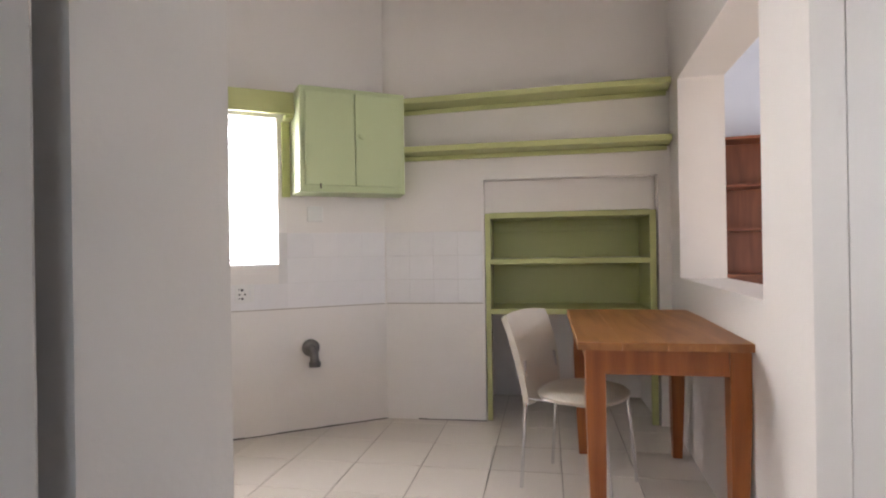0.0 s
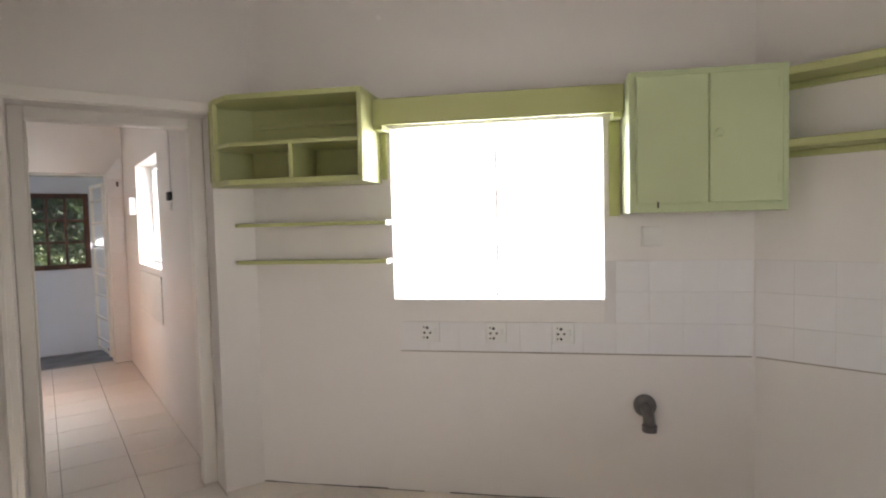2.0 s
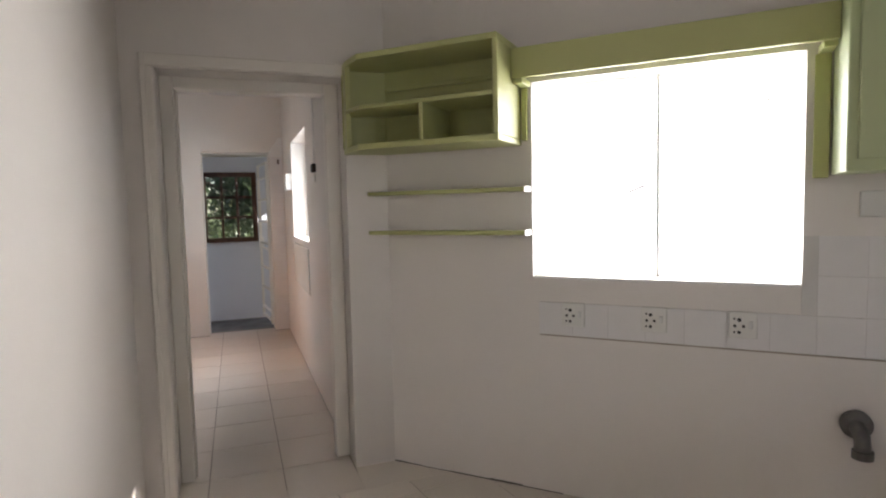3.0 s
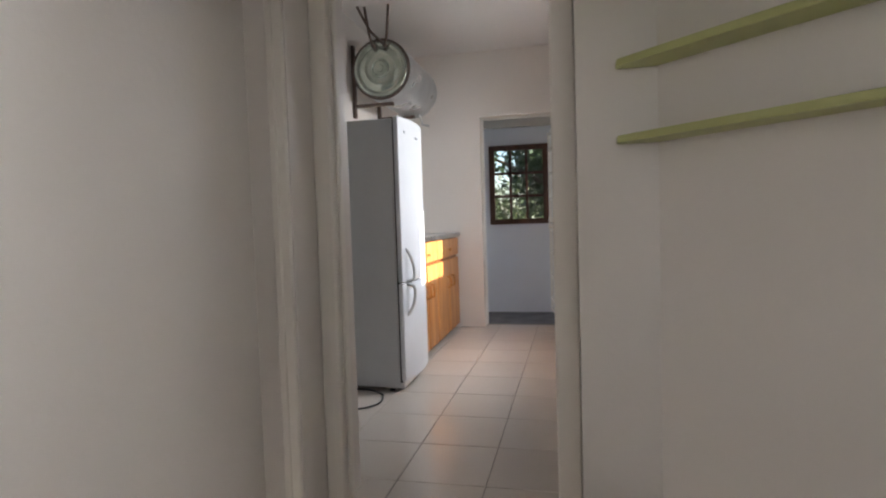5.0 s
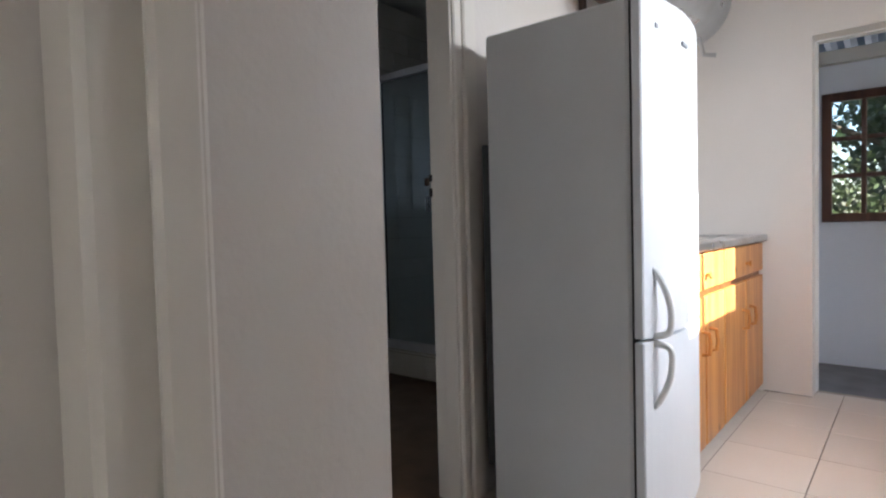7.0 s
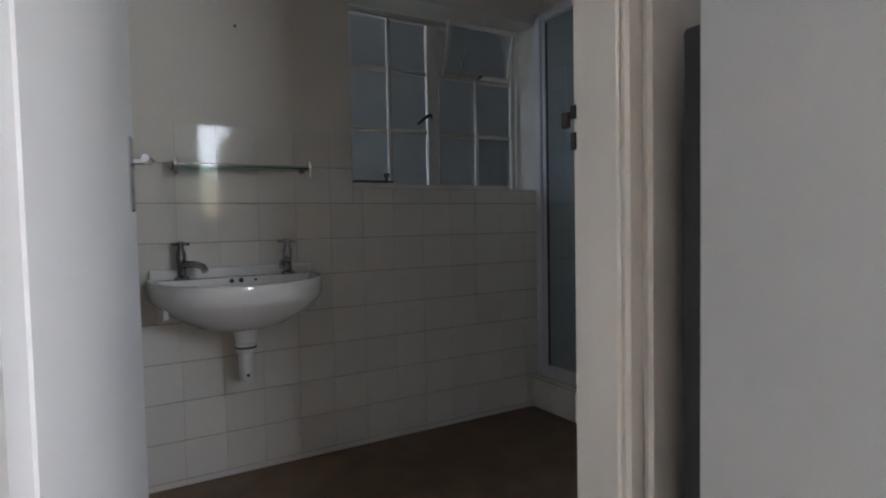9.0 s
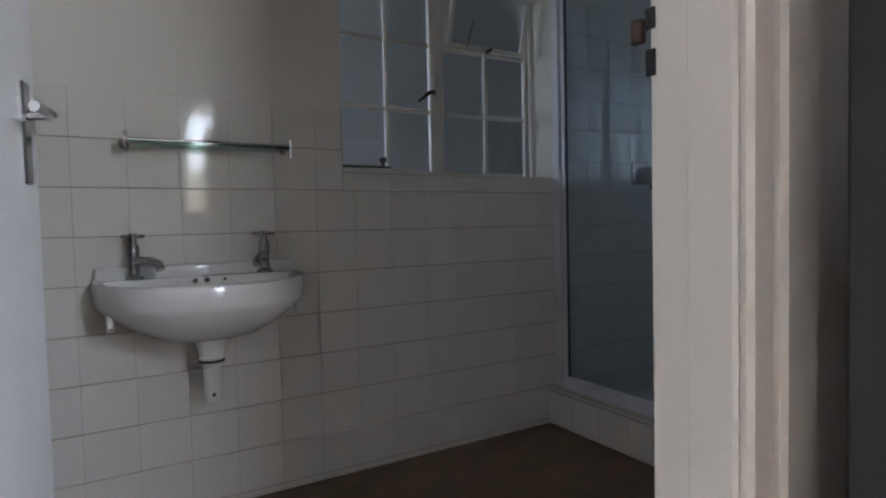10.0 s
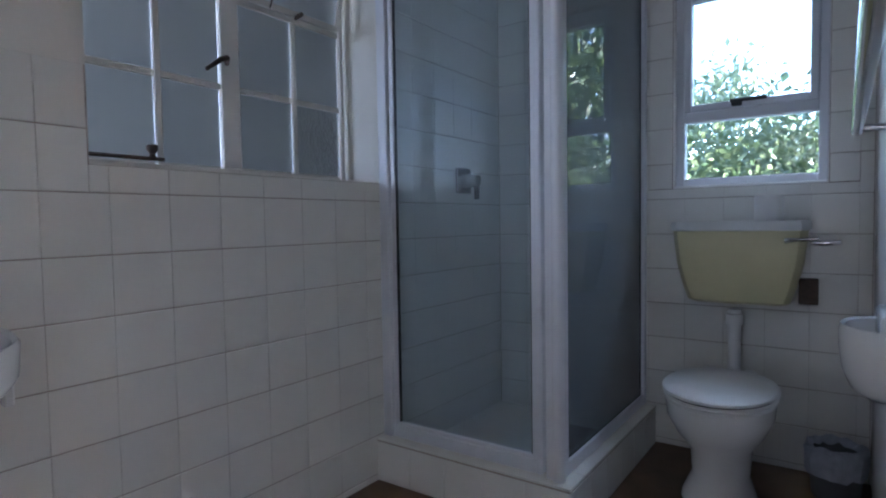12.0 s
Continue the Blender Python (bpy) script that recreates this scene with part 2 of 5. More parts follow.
# ---- building helpers ----
def part(name, bm, mat, parent=None, label="", smooth=False, at=None):
    """Links a bmesh as one mesh object, under a thing or a part."""
    me = bpy.data.meshes.new(name)
    bmesh.ops.recalc_face_normals(bm, faces=bm.faces[:])
    bm.to_mesh(me)
    bm.free()
    me.materials.append(mat)
    if smooth:
        me.shade_smooth()
        me.set_sharp_from_angle(angle=radians(40))
    ob = new(name, me)
    if at is not None:
        ob.matrix_basis = at
    if parent is not None:
        ob.parent = parent
    return tagged(ob, label)


def thing(name, m, label, category, group="", kind=""):
    ob = new(name)
    ob.empty_display_size = 0.1
    ob.matrix_basis = m
    return tagged(ob, label, category, group, kind)


def bx(x0, x1, y0, y1, z0, z1, bevel=0.0, bm=None, seg=1):
    """A box, bevelled; added to bm if given."""
    b = bmesh.new()
    vs = [b.verts.new((x, y, z)) for x in (x0, x1) for y in (y0, y1) for z in (z0, z1)]
    for f in ((0, 1, 3, 2), (4, 6, 7, 5), (0, 4, 5, 1), (2, 3, 7, 6), (0, 2, 6, 4), (1, 5, 7, 3)):
        b.faces.new([vs[i] for i in f])
    if bevel:
        bmesh.ops.bevel(b, geom=b.edges[:], offset=bevel, segments=seg, affect="EDGES", profile=0.5)
    return join(bm, b)


def join(bm, b):
    if bm is None:
        return b
    me = bpy.data.meshes.new("tmp")
    b.to_mesh(me)
    b.free()
    bm.from_mesh(me)
    bpy.data.meshes.remove(me)
    return bm


def prism(pts, z0, z1, bevel=0.0, bm=None):
    """An upright prism over a plan outline."""
    b = bmesh.new()
    lo = [b.verts.new((x, y, z0)) for x, y in pts]
    hi = [b.verts.new((x, y, z1)) for x, y in pts]
    b.faces.new(lo[::-1])
    b.faces.new(hi)
    for i in range(len(pts)):
        j = (i + 1) % len(pts)
        b.faces.new((lo[i], lo[j], hi[j], hi[i]))
    if bevel:
        bmesh.ops.bevel(b, geom=b.edges[:], offset=bevel, segments=1, affect="EDGES")
    return join(bm, b)


def lathe(profile, steps=32, bm=None, m=None, sx=1.0, sy=1.0):
    """Turns a profile of (radius, z) round the z axis."""
    b = bmesh.new()
    rings = []
    for r, z in profile:
        if r < 1e-5:
            rings.append([b.verts.new((0, 0, z))])
        else:
            rings.append([b.verts.new((r * sx * math.cos(2 * math.pi * i / steps), r * sy * math.sin(2 * math.pi * i / steps), z)) for i in range(steps)])
    for a, c in zip(rings, rings[1:]):
        for i in range(steps):
            j = (i + 1) % steps
            if len(a) == 1 and len(c) == 1:
                continue
            if len(a) == 1:
                b.faces.new((a[0], c[i], c[j]))
            elif len(c) == 1:
                b.faces.new((a[i], a[j], c[0]))
            else:
                b.faces.new((a[i], a[j], c[j], c[i]))
    if m is not None:
        b.transform(m)
    return join(bm, b)


def tube(pts, r, bm=None, steps=10, caps=True):
    """A round bar along points; r one radius or one for each point."""
    b = bmesh.new()
    pts = [Vector(p) for p in pts]
    rs = r if isinstance(r, (list, tuple)) else [r] * len(pts)
    rings, side = [], None
    for i, p in enumerate(pts):
        d = (pts[min(i + 1, len(pts) - 1)] - pts[max(i - 1, 0)]).normalized()
        if side is None:
            side = d.orthogonal().normalized()
        side = (side - d * side.dot(d)).normalized()
        up = d.cross(side)
        rings.append([b.verts.new(p + rs[i] * (math.cos(2 * math.pi * k / steps) * side + math.sin(2 * math.pi * k / steps) * up)) for k in range(steps)])
    for a, c in zip(rings, rings[1:]):
        for k in range(steps):
            j = (k + 1) % steps
            b.faces.new((a[k], a[j], c[j], c[k]))
    if caps:
        b.faces.new(rings[0][::-1])
        b.faces.new(rings[-1])
    return join(bm, b)


def at_line(x, y, ux, uy):
    """A frame at (x, y) with local x along (ux, uy), z up; local +y points out of the room when the room is walked clockwise."""
    return pose(x, y, 0, 0, 0, math.degrees(math.atan2(uy, ux)))


def wall(name, m, s0, s1, thick, z0, z1, holes, mat, label):
    """A wall in its own frame: local x along it, its room face at y = 0, thick in +y; holes (s0, s1, z0, z1) go through."""
    ss = sorted({s0, s1, *[v for h in holes for v in h[:2]]})
    zs = sorted({z0, z1, *[min(max(v, z0), z1) for h in holes for v in h[2:]]})
    solid = lambda i, k: 0 <= i < len(ss) - 1 and 0 <= k < len(zs) - 1 and not any(  # noqa: E731
        h[0] < (ss[i] + ss[i + 1]) / 2 < h[1] and h[2] < (zs[k] + zs[k + 1]) / 2 < h[3] for h in holes)
    b = bmesh.new()
    face = lambda *v: b.faces.new([b.verts.new(p) for p in v])  # noqa: E731
    for i in range(len(ss) - 1):
        for k in range(len(zs) - 1):
            if not solid(i, k):
                continue
            a, c, d, e = ss[i], ss[i + 1], zs[k], zs[k + 1]
            face((a, 0, d), (c, 0, d), (c, 0, e), (a, 0, e))
            face((a, thick, d), (a, thick, e), (c, thick, e), (c, thick, d))
            if not solid(i - 1, k):
                face((a, 0, d), (a, 0, e), (a, thick, e), (a, thick, d))
            if not solid(i + 1, k):
                face((c, 0, d), (c, thick, d), (c, thick, e), (c, 0, e))
            if not solid(i, k - 1):
                face((a, 0, d), (a, thick, d), (c, thick, d), (c, 0, d))
            if not solid(i, k + 1):
                face((a, 0, e), (c, 0, e), (c, thick, e), (a, thick, e))
    bmesh.ops.remove_doubles(b, verts=b.verts[:], dist=1e-5)
    return tagged(part(name, b, mat, at=m), label, "wall", kind="structure")


def slab(name, x0, x1, y0, y1, z0, z1, mat, label, category):
    return tagged(part(name, bx(x0, x1, y0, y1, z0, z1), mat), label, category, kind="structure")


# ---- structure ----
CEIL, KCEIL = 2.69, 2.92
F_W = at_line(0.02, -2.135, -0.0361, 0.99935)
F_N = at_line(0.0, 1.97, 1, 0)
F_A = at_line(1.110, 1.970, 0.6996, -0.7146)
F_B = at_line(2.931, 0.110, 0.190, -0.982)
F_C = at_line(3.281, -1.697, -0.991, -0.132)

wall("wall_kitchen_west", F_W, -0.1, 4.3, 0.2, 0, KCEIL, [(0.435, 1.033, 0, 2.08)], M_WALL, "painted white plaster wall with a doorway")
wall("wall_kitchen_north", F_N, -1.0, 1.35, 0.48, 0, KCEIL, [(0.013, 0.893, 0, 2.072)], M_WALL, "thick painted white plaster wall with a doorway")
wall("wall_kitchen_window", F_A, -0.12, 2.75, 0.24, 0, KCEIL, [(0.80, 1.90, 1.05, 1.97)], M_WALL, "painted white plaster wall with a window")
wall("wall_kitchen_east", F_B, -0.1, 2.0, 0.16, 0, KCEIL, [(0.669, 1.765, 0, 1.585)], M_WALL, "painted white plaster wall with a stove niche")
wall("wall_kitchen_hatch", F_C, -0.3, 3.5, 0.25, 0, KCEIL, [(0.28, 1.70, 0.945, 2.10)], M_WALL, "painted white plaster wall with a serving hatch")
# niche shell
t = thing("wall_niche", F_B, "painted white plaster inside of a stove niche", "wall", kind="structure")
part("side_wall", bx(0.55, 0.669, 0.16, 0.80, 0, 1.70), M_WALL, t)
part("side_wall", bx(1.765, 1.90, 0.16, 0.80, 0, 1.70), M_WALL, t)
part("back_wall", bx(0.669, 1.765, 0.70, 0.80, 0, 1.70), M_WALL, t)
part("top_slab", bx(0.669, 1.765, 0.16, 0.70, 1.585, 1.70), M_WALL, t)
part("upper_back_wall", bx(0.669, 1.765, 0.085, 0.16, 1.372, 1.585), M_WALL, t)

F_CORR = at_line(0.887, 6.1, 0, -1)
wall("wall_corridor_east", F_CORR, -0.1, 3.65, 0.22, 0, CEIL, [(1.22, 2.44, 1.13, 2.06)], M_WALL, "painted white plaster corridor wall with a window")
F_END = at_line(-2.85, 5.86, 1, 0)
# east length beyond the house is added, unseen, to keep sun off the porch
wall("wall_end", F_END, 0, 7.85, 0.2, 0, CEIL + 0.2, [(1.18, 1.75, 1.165, 2.04), (2.858, 3.578, 0, 2.060)], M_WALL, "painted white plaster end wall with a back doorway, its unseen east length added to block sun")
F_BW = at_line(-0.95, 5.9, 0, -1)
wall("wall_bathroom_east", F_BW, 0, 3.5, 0.13, 0, CEIL, [(2.193, 3.19, 0, 2.05)], M_WALL, "painted white plaster wall with the bathroom doorway")
F_BASIN = at_line(-2.56, 2.6, 0, 1)
wall("wall_basin", F_BASIN, -0.2, 3.3, 0.2, 0, CEIL, [(1.24, 2.32, 1.19, 2.08)], M_BATHWALL, "cream painted bathroom wall above white tiles")
F_BS = at_line(-0.95, 2.60, -1, 0)
wall("wall_bathroom_south", F_BS, -0.05, 1.7, 0.12, 0, CEIL, [], M_BATHWALL, "cream painted bathroom wall")

# floors and ceilings
tagged(part("floor", bx(-3.2, 5.4, -5.2, 6.06, -0.12, -0.006), M_GROUT), "grey-brown grout bed of the tiled floor", "floor", kind="structure")
slab("floor_bathroom", -2.56, -0.90, 2.60, 5.86, -0.004, 0.004, M_BFLOOR, "dark brown vinyl bathroom floor", "floor")
tagged(part("ceiling", bx(-3.2, 5.4, -5.2, 2.40, KCEIL, KCEIL + 0.12), M_CEIL), "plain white painted kitchen ceiling", "ceiling", kind="structure")
tagged(part("ceiling_corridor", bx(-2.9, 1.15, 2.40, 6.06, CEIL, CEIL + 0.36), M_CEIL), "plain white painted corridor ceiling", "ceiling", kind="structure")

# the hall before the kitchen, and the room behind the hatch
wall("wall_hall_north", at_line(-2.4, -0.2, 1, 0), 0, 2.2, 0.15, 0, KCEIL, [], M_WALL, "painted white hall wall")
wall("wall_hall_west", at_line(-2.3, -3.4, 0, 1), 0, 3.3, 0.15, 0, KCEIL, [(0.8, 1.9, 1.0, 2.1)], M_WALL, "painted white hall wall")
wall("wall_hall_south", at_line(0.2, -3.3, -1, 0), 0, 2.6, 0.15, 0, KCEIL, [], M_WALL, "painted white hall wall")
wall("wall_room_west", at_line(0.25, -5.0, 0, 1), 0, 2.95, 0.15, 0, KCEIL, [], M_WALL, "painted white living room wall")
wall("wall_room_east", at_line(4.75, -1.0, 0, -1), 0, 4.1, 0.15, 0, KCEIL, [(2.0, 3.4, 0.9, 2.2)], M_BLUELIT, "white living room wall with bluish light put into its colour")
wall("wall_room_south", at_line(4.9, -4.9, -1, 0), 0, 4.8, 0.15, 0, KCEIL, [(1.2, 3.2, 0.6, 2.2)], M_WALL, "painted white living room wall")
wall("wall_room_north", at_line(3.5, -1.95, 1, 0), -0.1, 1.4, 0.12, 0, KCEIL, [], M_WALL, "painted white living room wall")
# closed passage behind the frosted window
wall("wall_passage_west", at_line(-3.9, 2.0, 0, 1), 0, 4.5, 0.15, 0, CEIL, [(0.2, 1.2, 1.2, 2.2)], M_PLASTER, "rough plastered passage wall")
wall("wall_passage_north", at_line(-4.0, 6.0, 1, 0), 0, 1.3, 0.15, 0, CEIL, [], M_PLASTER, "rough plastered passage wall")
wall("wall_passage_south", at_line(-2.7, 2.2, -1, 0), 0, 1.3, 0.15, 0, CEIL, [], M_PLASTER, "rough plastered passage wall")
slab("ceiling_passage", -4.05, -2.7, 2.0, 6.2, CEIL, CEIL + 0.1, M_CEIL, "plain passage ceiling", "ceiling")
slab("floor_passage", -4.05, -2.7, 2.0, 6.2, -0.12, -0.01, M_GREY, "grey cement passage floor", "floor")

# ---- added lamps in place of sky light at the openings ----
def lamp_in(frame_m, s, y, z, w, h, watts, colour=(0.95, 0.98, 1.0), tilt=0):
    """An added lamp in or outside a wall's opening, shining in as sky light."""
    d = bpy.data.lights.new("sky_fill_lamp", "AREA")
    d.shape, d.size, d.size_y, d.energy, d.color = "RECTANGLE", w, h, watts, colour
    o = new("sky_fill_lamp", d)
    o.matrix_world = frame_m @ pose(s, y, z, 90 - tilt, 0, 180)
    return o


lamp_in(F_A, 1.35, 0.45, 1.52, 1.3, 1.15, LAMP_KITCHEN, (1.0, 0.99, 0.955), 25)
lamp_in(F_CORR, 1.83, 0.50, 1.90, 1.4, 1.0, LAMP_CORRIDOR, (0.90, 0.96, 1.0), 58)
# added lamp, unseen above the cistern window, aimed down into it
lamp_in(F_END, 1.465, 0.95, 2.85, 1.0, 0.8, LAMP_BATH, (0.72, 0.86, 1.0), 50)
# added lamps at unseen openings to brighten the hatch room, hall and passage
lamp_in(at_line(4.9, -4.9, -1, 0), 2.2, 0.2, 1.4, 1.9, 1.5, LAMP_ROOM, (0.86, 0.88, 1.0))
lamp_in(at_line(-2.3, -3.4, 0, 1), 1.35, 0.2, 1.55, 1.0, 1.0, LAMP_HALL)
lamp_in(at_line(-3.9, 2.0, 0, 1), 0.7, 0.2, 1.7, 0.9, 0.9, LAMP_PASSAGE, (0.8, 0.88, 1.0))


# ---- doorways and windows ----
def door_frame(name, m, w, h, post, y0, y1, mat, label, stop=0.02, post2=0.0):
    """Two posts and a head with a stop bead; clear opening from 0 to w."""
    t = thing(name, m, label, "door frame", kind="structure")
    for n, (a, c) in (("post", (-post, 0)), ("post", (w, w + max(post, post2)))):
        part(n, bx(a, c, y0, y1, 0, h + post, 0.006), mat, t)
        if a > 0 and post2:
            continue
        s0, s1 = (c, c + stop) if a < 0 else (a - stop, a)
        part("stop_bead", bx(s0, s1, y0 + (y1 - y0) * 0.45, y1 - 0.012, 0, h, 0.004), mat, t)
    part("head", bx(0, w, y0, y1, h, h + post, 0.006), mat, t)
    return t


door_frame("door_1", F_N @ pose(0.078, 0, 0), 0.738, 2.012, 0.0645, 0.165, 0.25, M_GLOSS, "cream gloss-painted timber frame of the open doorway", 0.012, 0.0765)
t = thing("trim", F_N, "cream gloss-painted timber architrave round the doorway", "architrave", kind="structure")
for n, c in (("architrave_side", (-0.05, 0.010, 0, 2.076)), ("architrave_head", (-0.05, 0.90, 2.076, 2.135))):
    b = bx(c[0], c[1], -0.016, 0.0, c[2], c[3], 0.005)
    bx(c[0] + 0.006, c[0] + 0.03, -0.024, -0.014, c[2], c[3], 0.004, bm=b)
    part(n, b, M_GLOSS, t)
# entry doorway of the kitchen, and its open leaf
t = thing("door_2", F_W @ pose(0.435, 0.0, 0), "cream gloss-painted door frame at the kitchen entry", "door frame", kind="structure")
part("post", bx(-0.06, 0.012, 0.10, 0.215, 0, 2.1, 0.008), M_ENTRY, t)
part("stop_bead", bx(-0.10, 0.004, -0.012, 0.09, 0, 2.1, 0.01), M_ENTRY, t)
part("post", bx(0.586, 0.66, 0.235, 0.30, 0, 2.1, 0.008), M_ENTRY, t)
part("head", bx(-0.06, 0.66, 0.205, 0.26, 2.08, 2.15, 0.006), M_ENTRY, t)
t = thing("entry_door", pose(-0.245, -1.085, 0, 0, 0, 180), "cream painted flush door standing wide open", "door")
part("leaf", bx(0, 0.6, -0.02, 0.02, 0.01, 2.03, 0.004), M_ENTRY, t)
part("handle", tube([(0.54, 0.03, 1.03), (0.54, 0.06, 1.03), (0.44, 0.06, 1.03)], 0.009), M_CHROME, t, "chrome lever handle", smooth=True)

t = door_frame("door_3", F_BW @ pose(2.261, 0, 0), 0.881, 2.0, 0.045, 0.004, 0.138, M_GLOSS, "cream gloss-painted bathroom door frame with a steel strike plate", 0.010)
for a, z in ((0.0, 1.223), (0.0, 1.172)):
    part("strike_plate", bx(-0.001, 0.0035, 0.002, 0.016, z - 0.013 if z > 1.19 else z - 0.02, z + 0.013, 0.001), M_BLACK, t, "dark strike hole")
part("strike_lip", bx(-0.002, 0.010, -0.016, 0.001, 1.195, 1.225, 0.002), M_RUST, t, "worn brass lip")
t = thing("trim_bathroom", F_BW, "cream gloss-painted architrave round the bathroom doorway", "architrave", kind="structure")
for c in ((2.143, 2.218, 0, 2.06), (3.165, 3.235, 0, 2.06), (2.143, 3.235, 2.06, 2.13)):
    b = bx(c[0], c[1], 0.13, 0.15, c[2], c[3], 0.006)
    part("architrave_board", b, M_GLOSS, t)
# bathroom leaf, swung into the room
t = thing("bathroom_door", pose(-0.975, 2.765, 0, 0, 0, 169), "white painted flush bathroom door standing open", "door")
part("leaf", bx(0, 0.80, -0.02, 0.02, 0.012, 1.99, 0.004), M_WHITE, t)
h = part("handle_plate", bx(0.715, 0.75, -0.028, -0.019, 1.06, 1.24, 0.004), M_CHROME, t, "long chrome lock plate")
part("lever", tube([(0.732, -0.025, 1.18), (0.732, -0.062, 1.18), (0.715, -0.068, 1.18), (0.625, -0.068, 1.178)], 0.0085, steps=12), M_CHROME, h, "chrome lever", smooth=True)
h = part("handle_plate", bx(0.715, 0.75, 0.019, 0.028, 1.06, 1.24, 0.004), M_CHROME, t, "long chrome lock plate")
part("lever", tube([(0.732, 0.025, 1.18), (0.732, 0.062, 1.18), (0.715, 0.068, 1.18), (0.625, 0.068, 1.178)], 0.0085, steps=12), M_CHROME, h, "chrome lever", smooth=True)
part("latch_edge", bx(0.7985, 0.802, -0.009, 0.009, 1.08, 1.22, 0.001), M_RUST, t, "worn brass latch plate")


def grid_window(name, m, w, h, cols, rows, bar, frame_w, y0, mat, glass_mat, label, category="window"):
    """A window of cols x rows panes from (0, 0) to (w, h) in a wall frame's plane y0."""
    t = thing(name, m, label, category, kind="structure")
    f = part("window_frame", bx(0, frame_w, y0, y0 + 0.05, 0, h, 0.004), mat, t)
    for c in ((w - frame_w, w, 0, h), (frame_w, w - frame_w, 0, frame_w), (frame_w, w - frame_w, h - frame_w, h)):
        part("frame_bar", bx(c[0], c[1], y0, y0 + 0.05, c[2], c[3], 0.004), mat, f)
    cw, ch = (w - 2 * frame_w) / cols, (h - 2 * frame_w) / rows
    for i in range(1, cols):
        part("glazing_bar", bx(frame_w + i * cw - bar / 2, frame_w + i * cw + bar / 2, y0 + 0.006, y0 + 0.042, frame_w, h - frame_w, 0.004), mat, t)
    for k in range(1, rows):
        part("glazing_bar", bx(frame_w, w - frame_w, y0 + 0.009, y0 + 0.039, frame_w + k * ch - bar / 2, frame_w + k * ch + bar / 2, 0.004), mat, t)
    for i in range(cols):
        for k in range(rows):
            p = part("pane", bx(frame_w + i * cw + 0.002, frame_w + (i + 1) * cw - 0.002, y0 + 0.022, y0 + 0.026, frame_w + k * ch + 0.002, frame_w + (k + 1) * ch - 0.002), glass_mat, t)
            p.visible_shadow = False
    return t


def moulded(x0, x1, y0, y1, z0, z1, ridge=0.0024):
    """A glazing member whose moulding tapers to a narrow ridge on the room side."""
    k = (min(x1 - x0, z1 - z0) - ridge) / 2
    b = bmesh.new()
    back = [b.verts.new(q) for q in ((x0, y1, z0), (x1, y1, z0), (x1, y1, z1), (x0, y1, z1))]
    front = [b.verts.new(q) for q in ((x0 + k, y0, z0 + k), (x1 - k, y0, z0 + k), (x1 - k, y0, z1 - k), (x0 + k, y0, z1 - k))]
    b.faces.new(back)
    b.faces.new(front[::-1])
    for i in range(4):
        j = (i + 1) % 4
        b.faces.new((back[i], front[i], front[j], back[j]))
    return b


# kitchen window: two white casements behind burglar bars
w1 = thing("window_1", F_A @ pose(0.80, 0, 1.05), "white painted two-leaf casement window with thin burglar bars", "window", kind="structure")
for c in ((-0.025, 0.022, -0.03, 0.95), (1.078, 1.125, -0.03, 0.95), (-0.03, 1.13, -0.025, 0.022), (-0.03, 1.13, 0.898, 0.945), (0.533, 0.567, 0.0, 0.92)):
    part("window_frame", moulded(c[0], c[1], 0.12, 0.19, c[2], c[3], 0.012 if 0 < c[0] < 1 else 0.003), M_WHITE, w1)
for a in (0.04, 0.58):
    leaf = part("casement", moulded(a, a + 0.014, 0.13, 0.175, 0.03, 0.89, 0.005), M_WHITE, w1)
    for c in ((a + 0.461, a + 0.475, 0.03, 0.89), (a, a + 0.475, 0.03, 0.044), (a, a + 0.475, 0.876, 0.89)):
        part("sash_bar", moulded(c[0], c[1], 0.13, 0.175, c[2], c[3], 0.005), M_WHITE, leaf)
    p = part("pane", bx(a + 0.012, a + 0.463, 0.153, 0.157, 0.042, 0.878), M_GLASS, w1)
    p.visible_shadow = False
    for z in (0.16, 0.50, 0.76):
        part("burglar_bar", tube([(a + 0.02, 0.11, z), (a + 0.45, 0.11, z)], 0.004, steps=6), M_WHITE, w1)
    for i in range(4):
        part("burglar_bar", tube([(a + 0.07 + 0.11 * i, 0.105, 0.70), (a + 0.07 + 0.11 * i, 0.105, 0.83)], 0.003, steps=6), M_WHITE, w1)
part("casement_handle", tube([(0.51, 0.12, 0.42), (0.49, 0.085, 0.42), (0.42, 0.08, 0.39)], [0.008, 0.007, 0.005]), M_CHROME, w1, smooth=True)
part("window_sill", bx(0.003, 1.097, -0.004, 0.12, -0.004, 0.008, 0.003), M_WHITE, w1, "white painted sill")

w = grid_window("window_2", F_CORR @ pose(1.22, 0, 1.13), 1.22, 0.93, 2, 1, 0.03, 0.035, 0.14, M_WHITE, M_GLASS, "white painted two-light corridor window")
part("window_sill", bx(0.003, 1.217, -0.003, 0.14, -0.003, 0.008, 0.003), M_WHITE, w, "white painted sill")

# frosted steel window over the bathroom tiles
w3 = thing("window_3", F_BASIN @ pose(1.30, 0.175, 1.195), "cream steel window with frosted panes and brass stays", "window", kind="structure")
for c in ((-0.058, -0.03, 0, 0.87), (0.975, 0.995, 0, 0.87), (-0.03, 0.965, 0, 0.025), (-0.03, 0.965, 0.845, 0.87), (0.433, 0.503, 0.025, 0.845)):
    part("window_frame", bx(c[0], c[1], 0, 0.025, c[2], c[3], 0.003), M_GLOSS, w3)
zz = (0.025, 0.295, 0.594, 0.845)
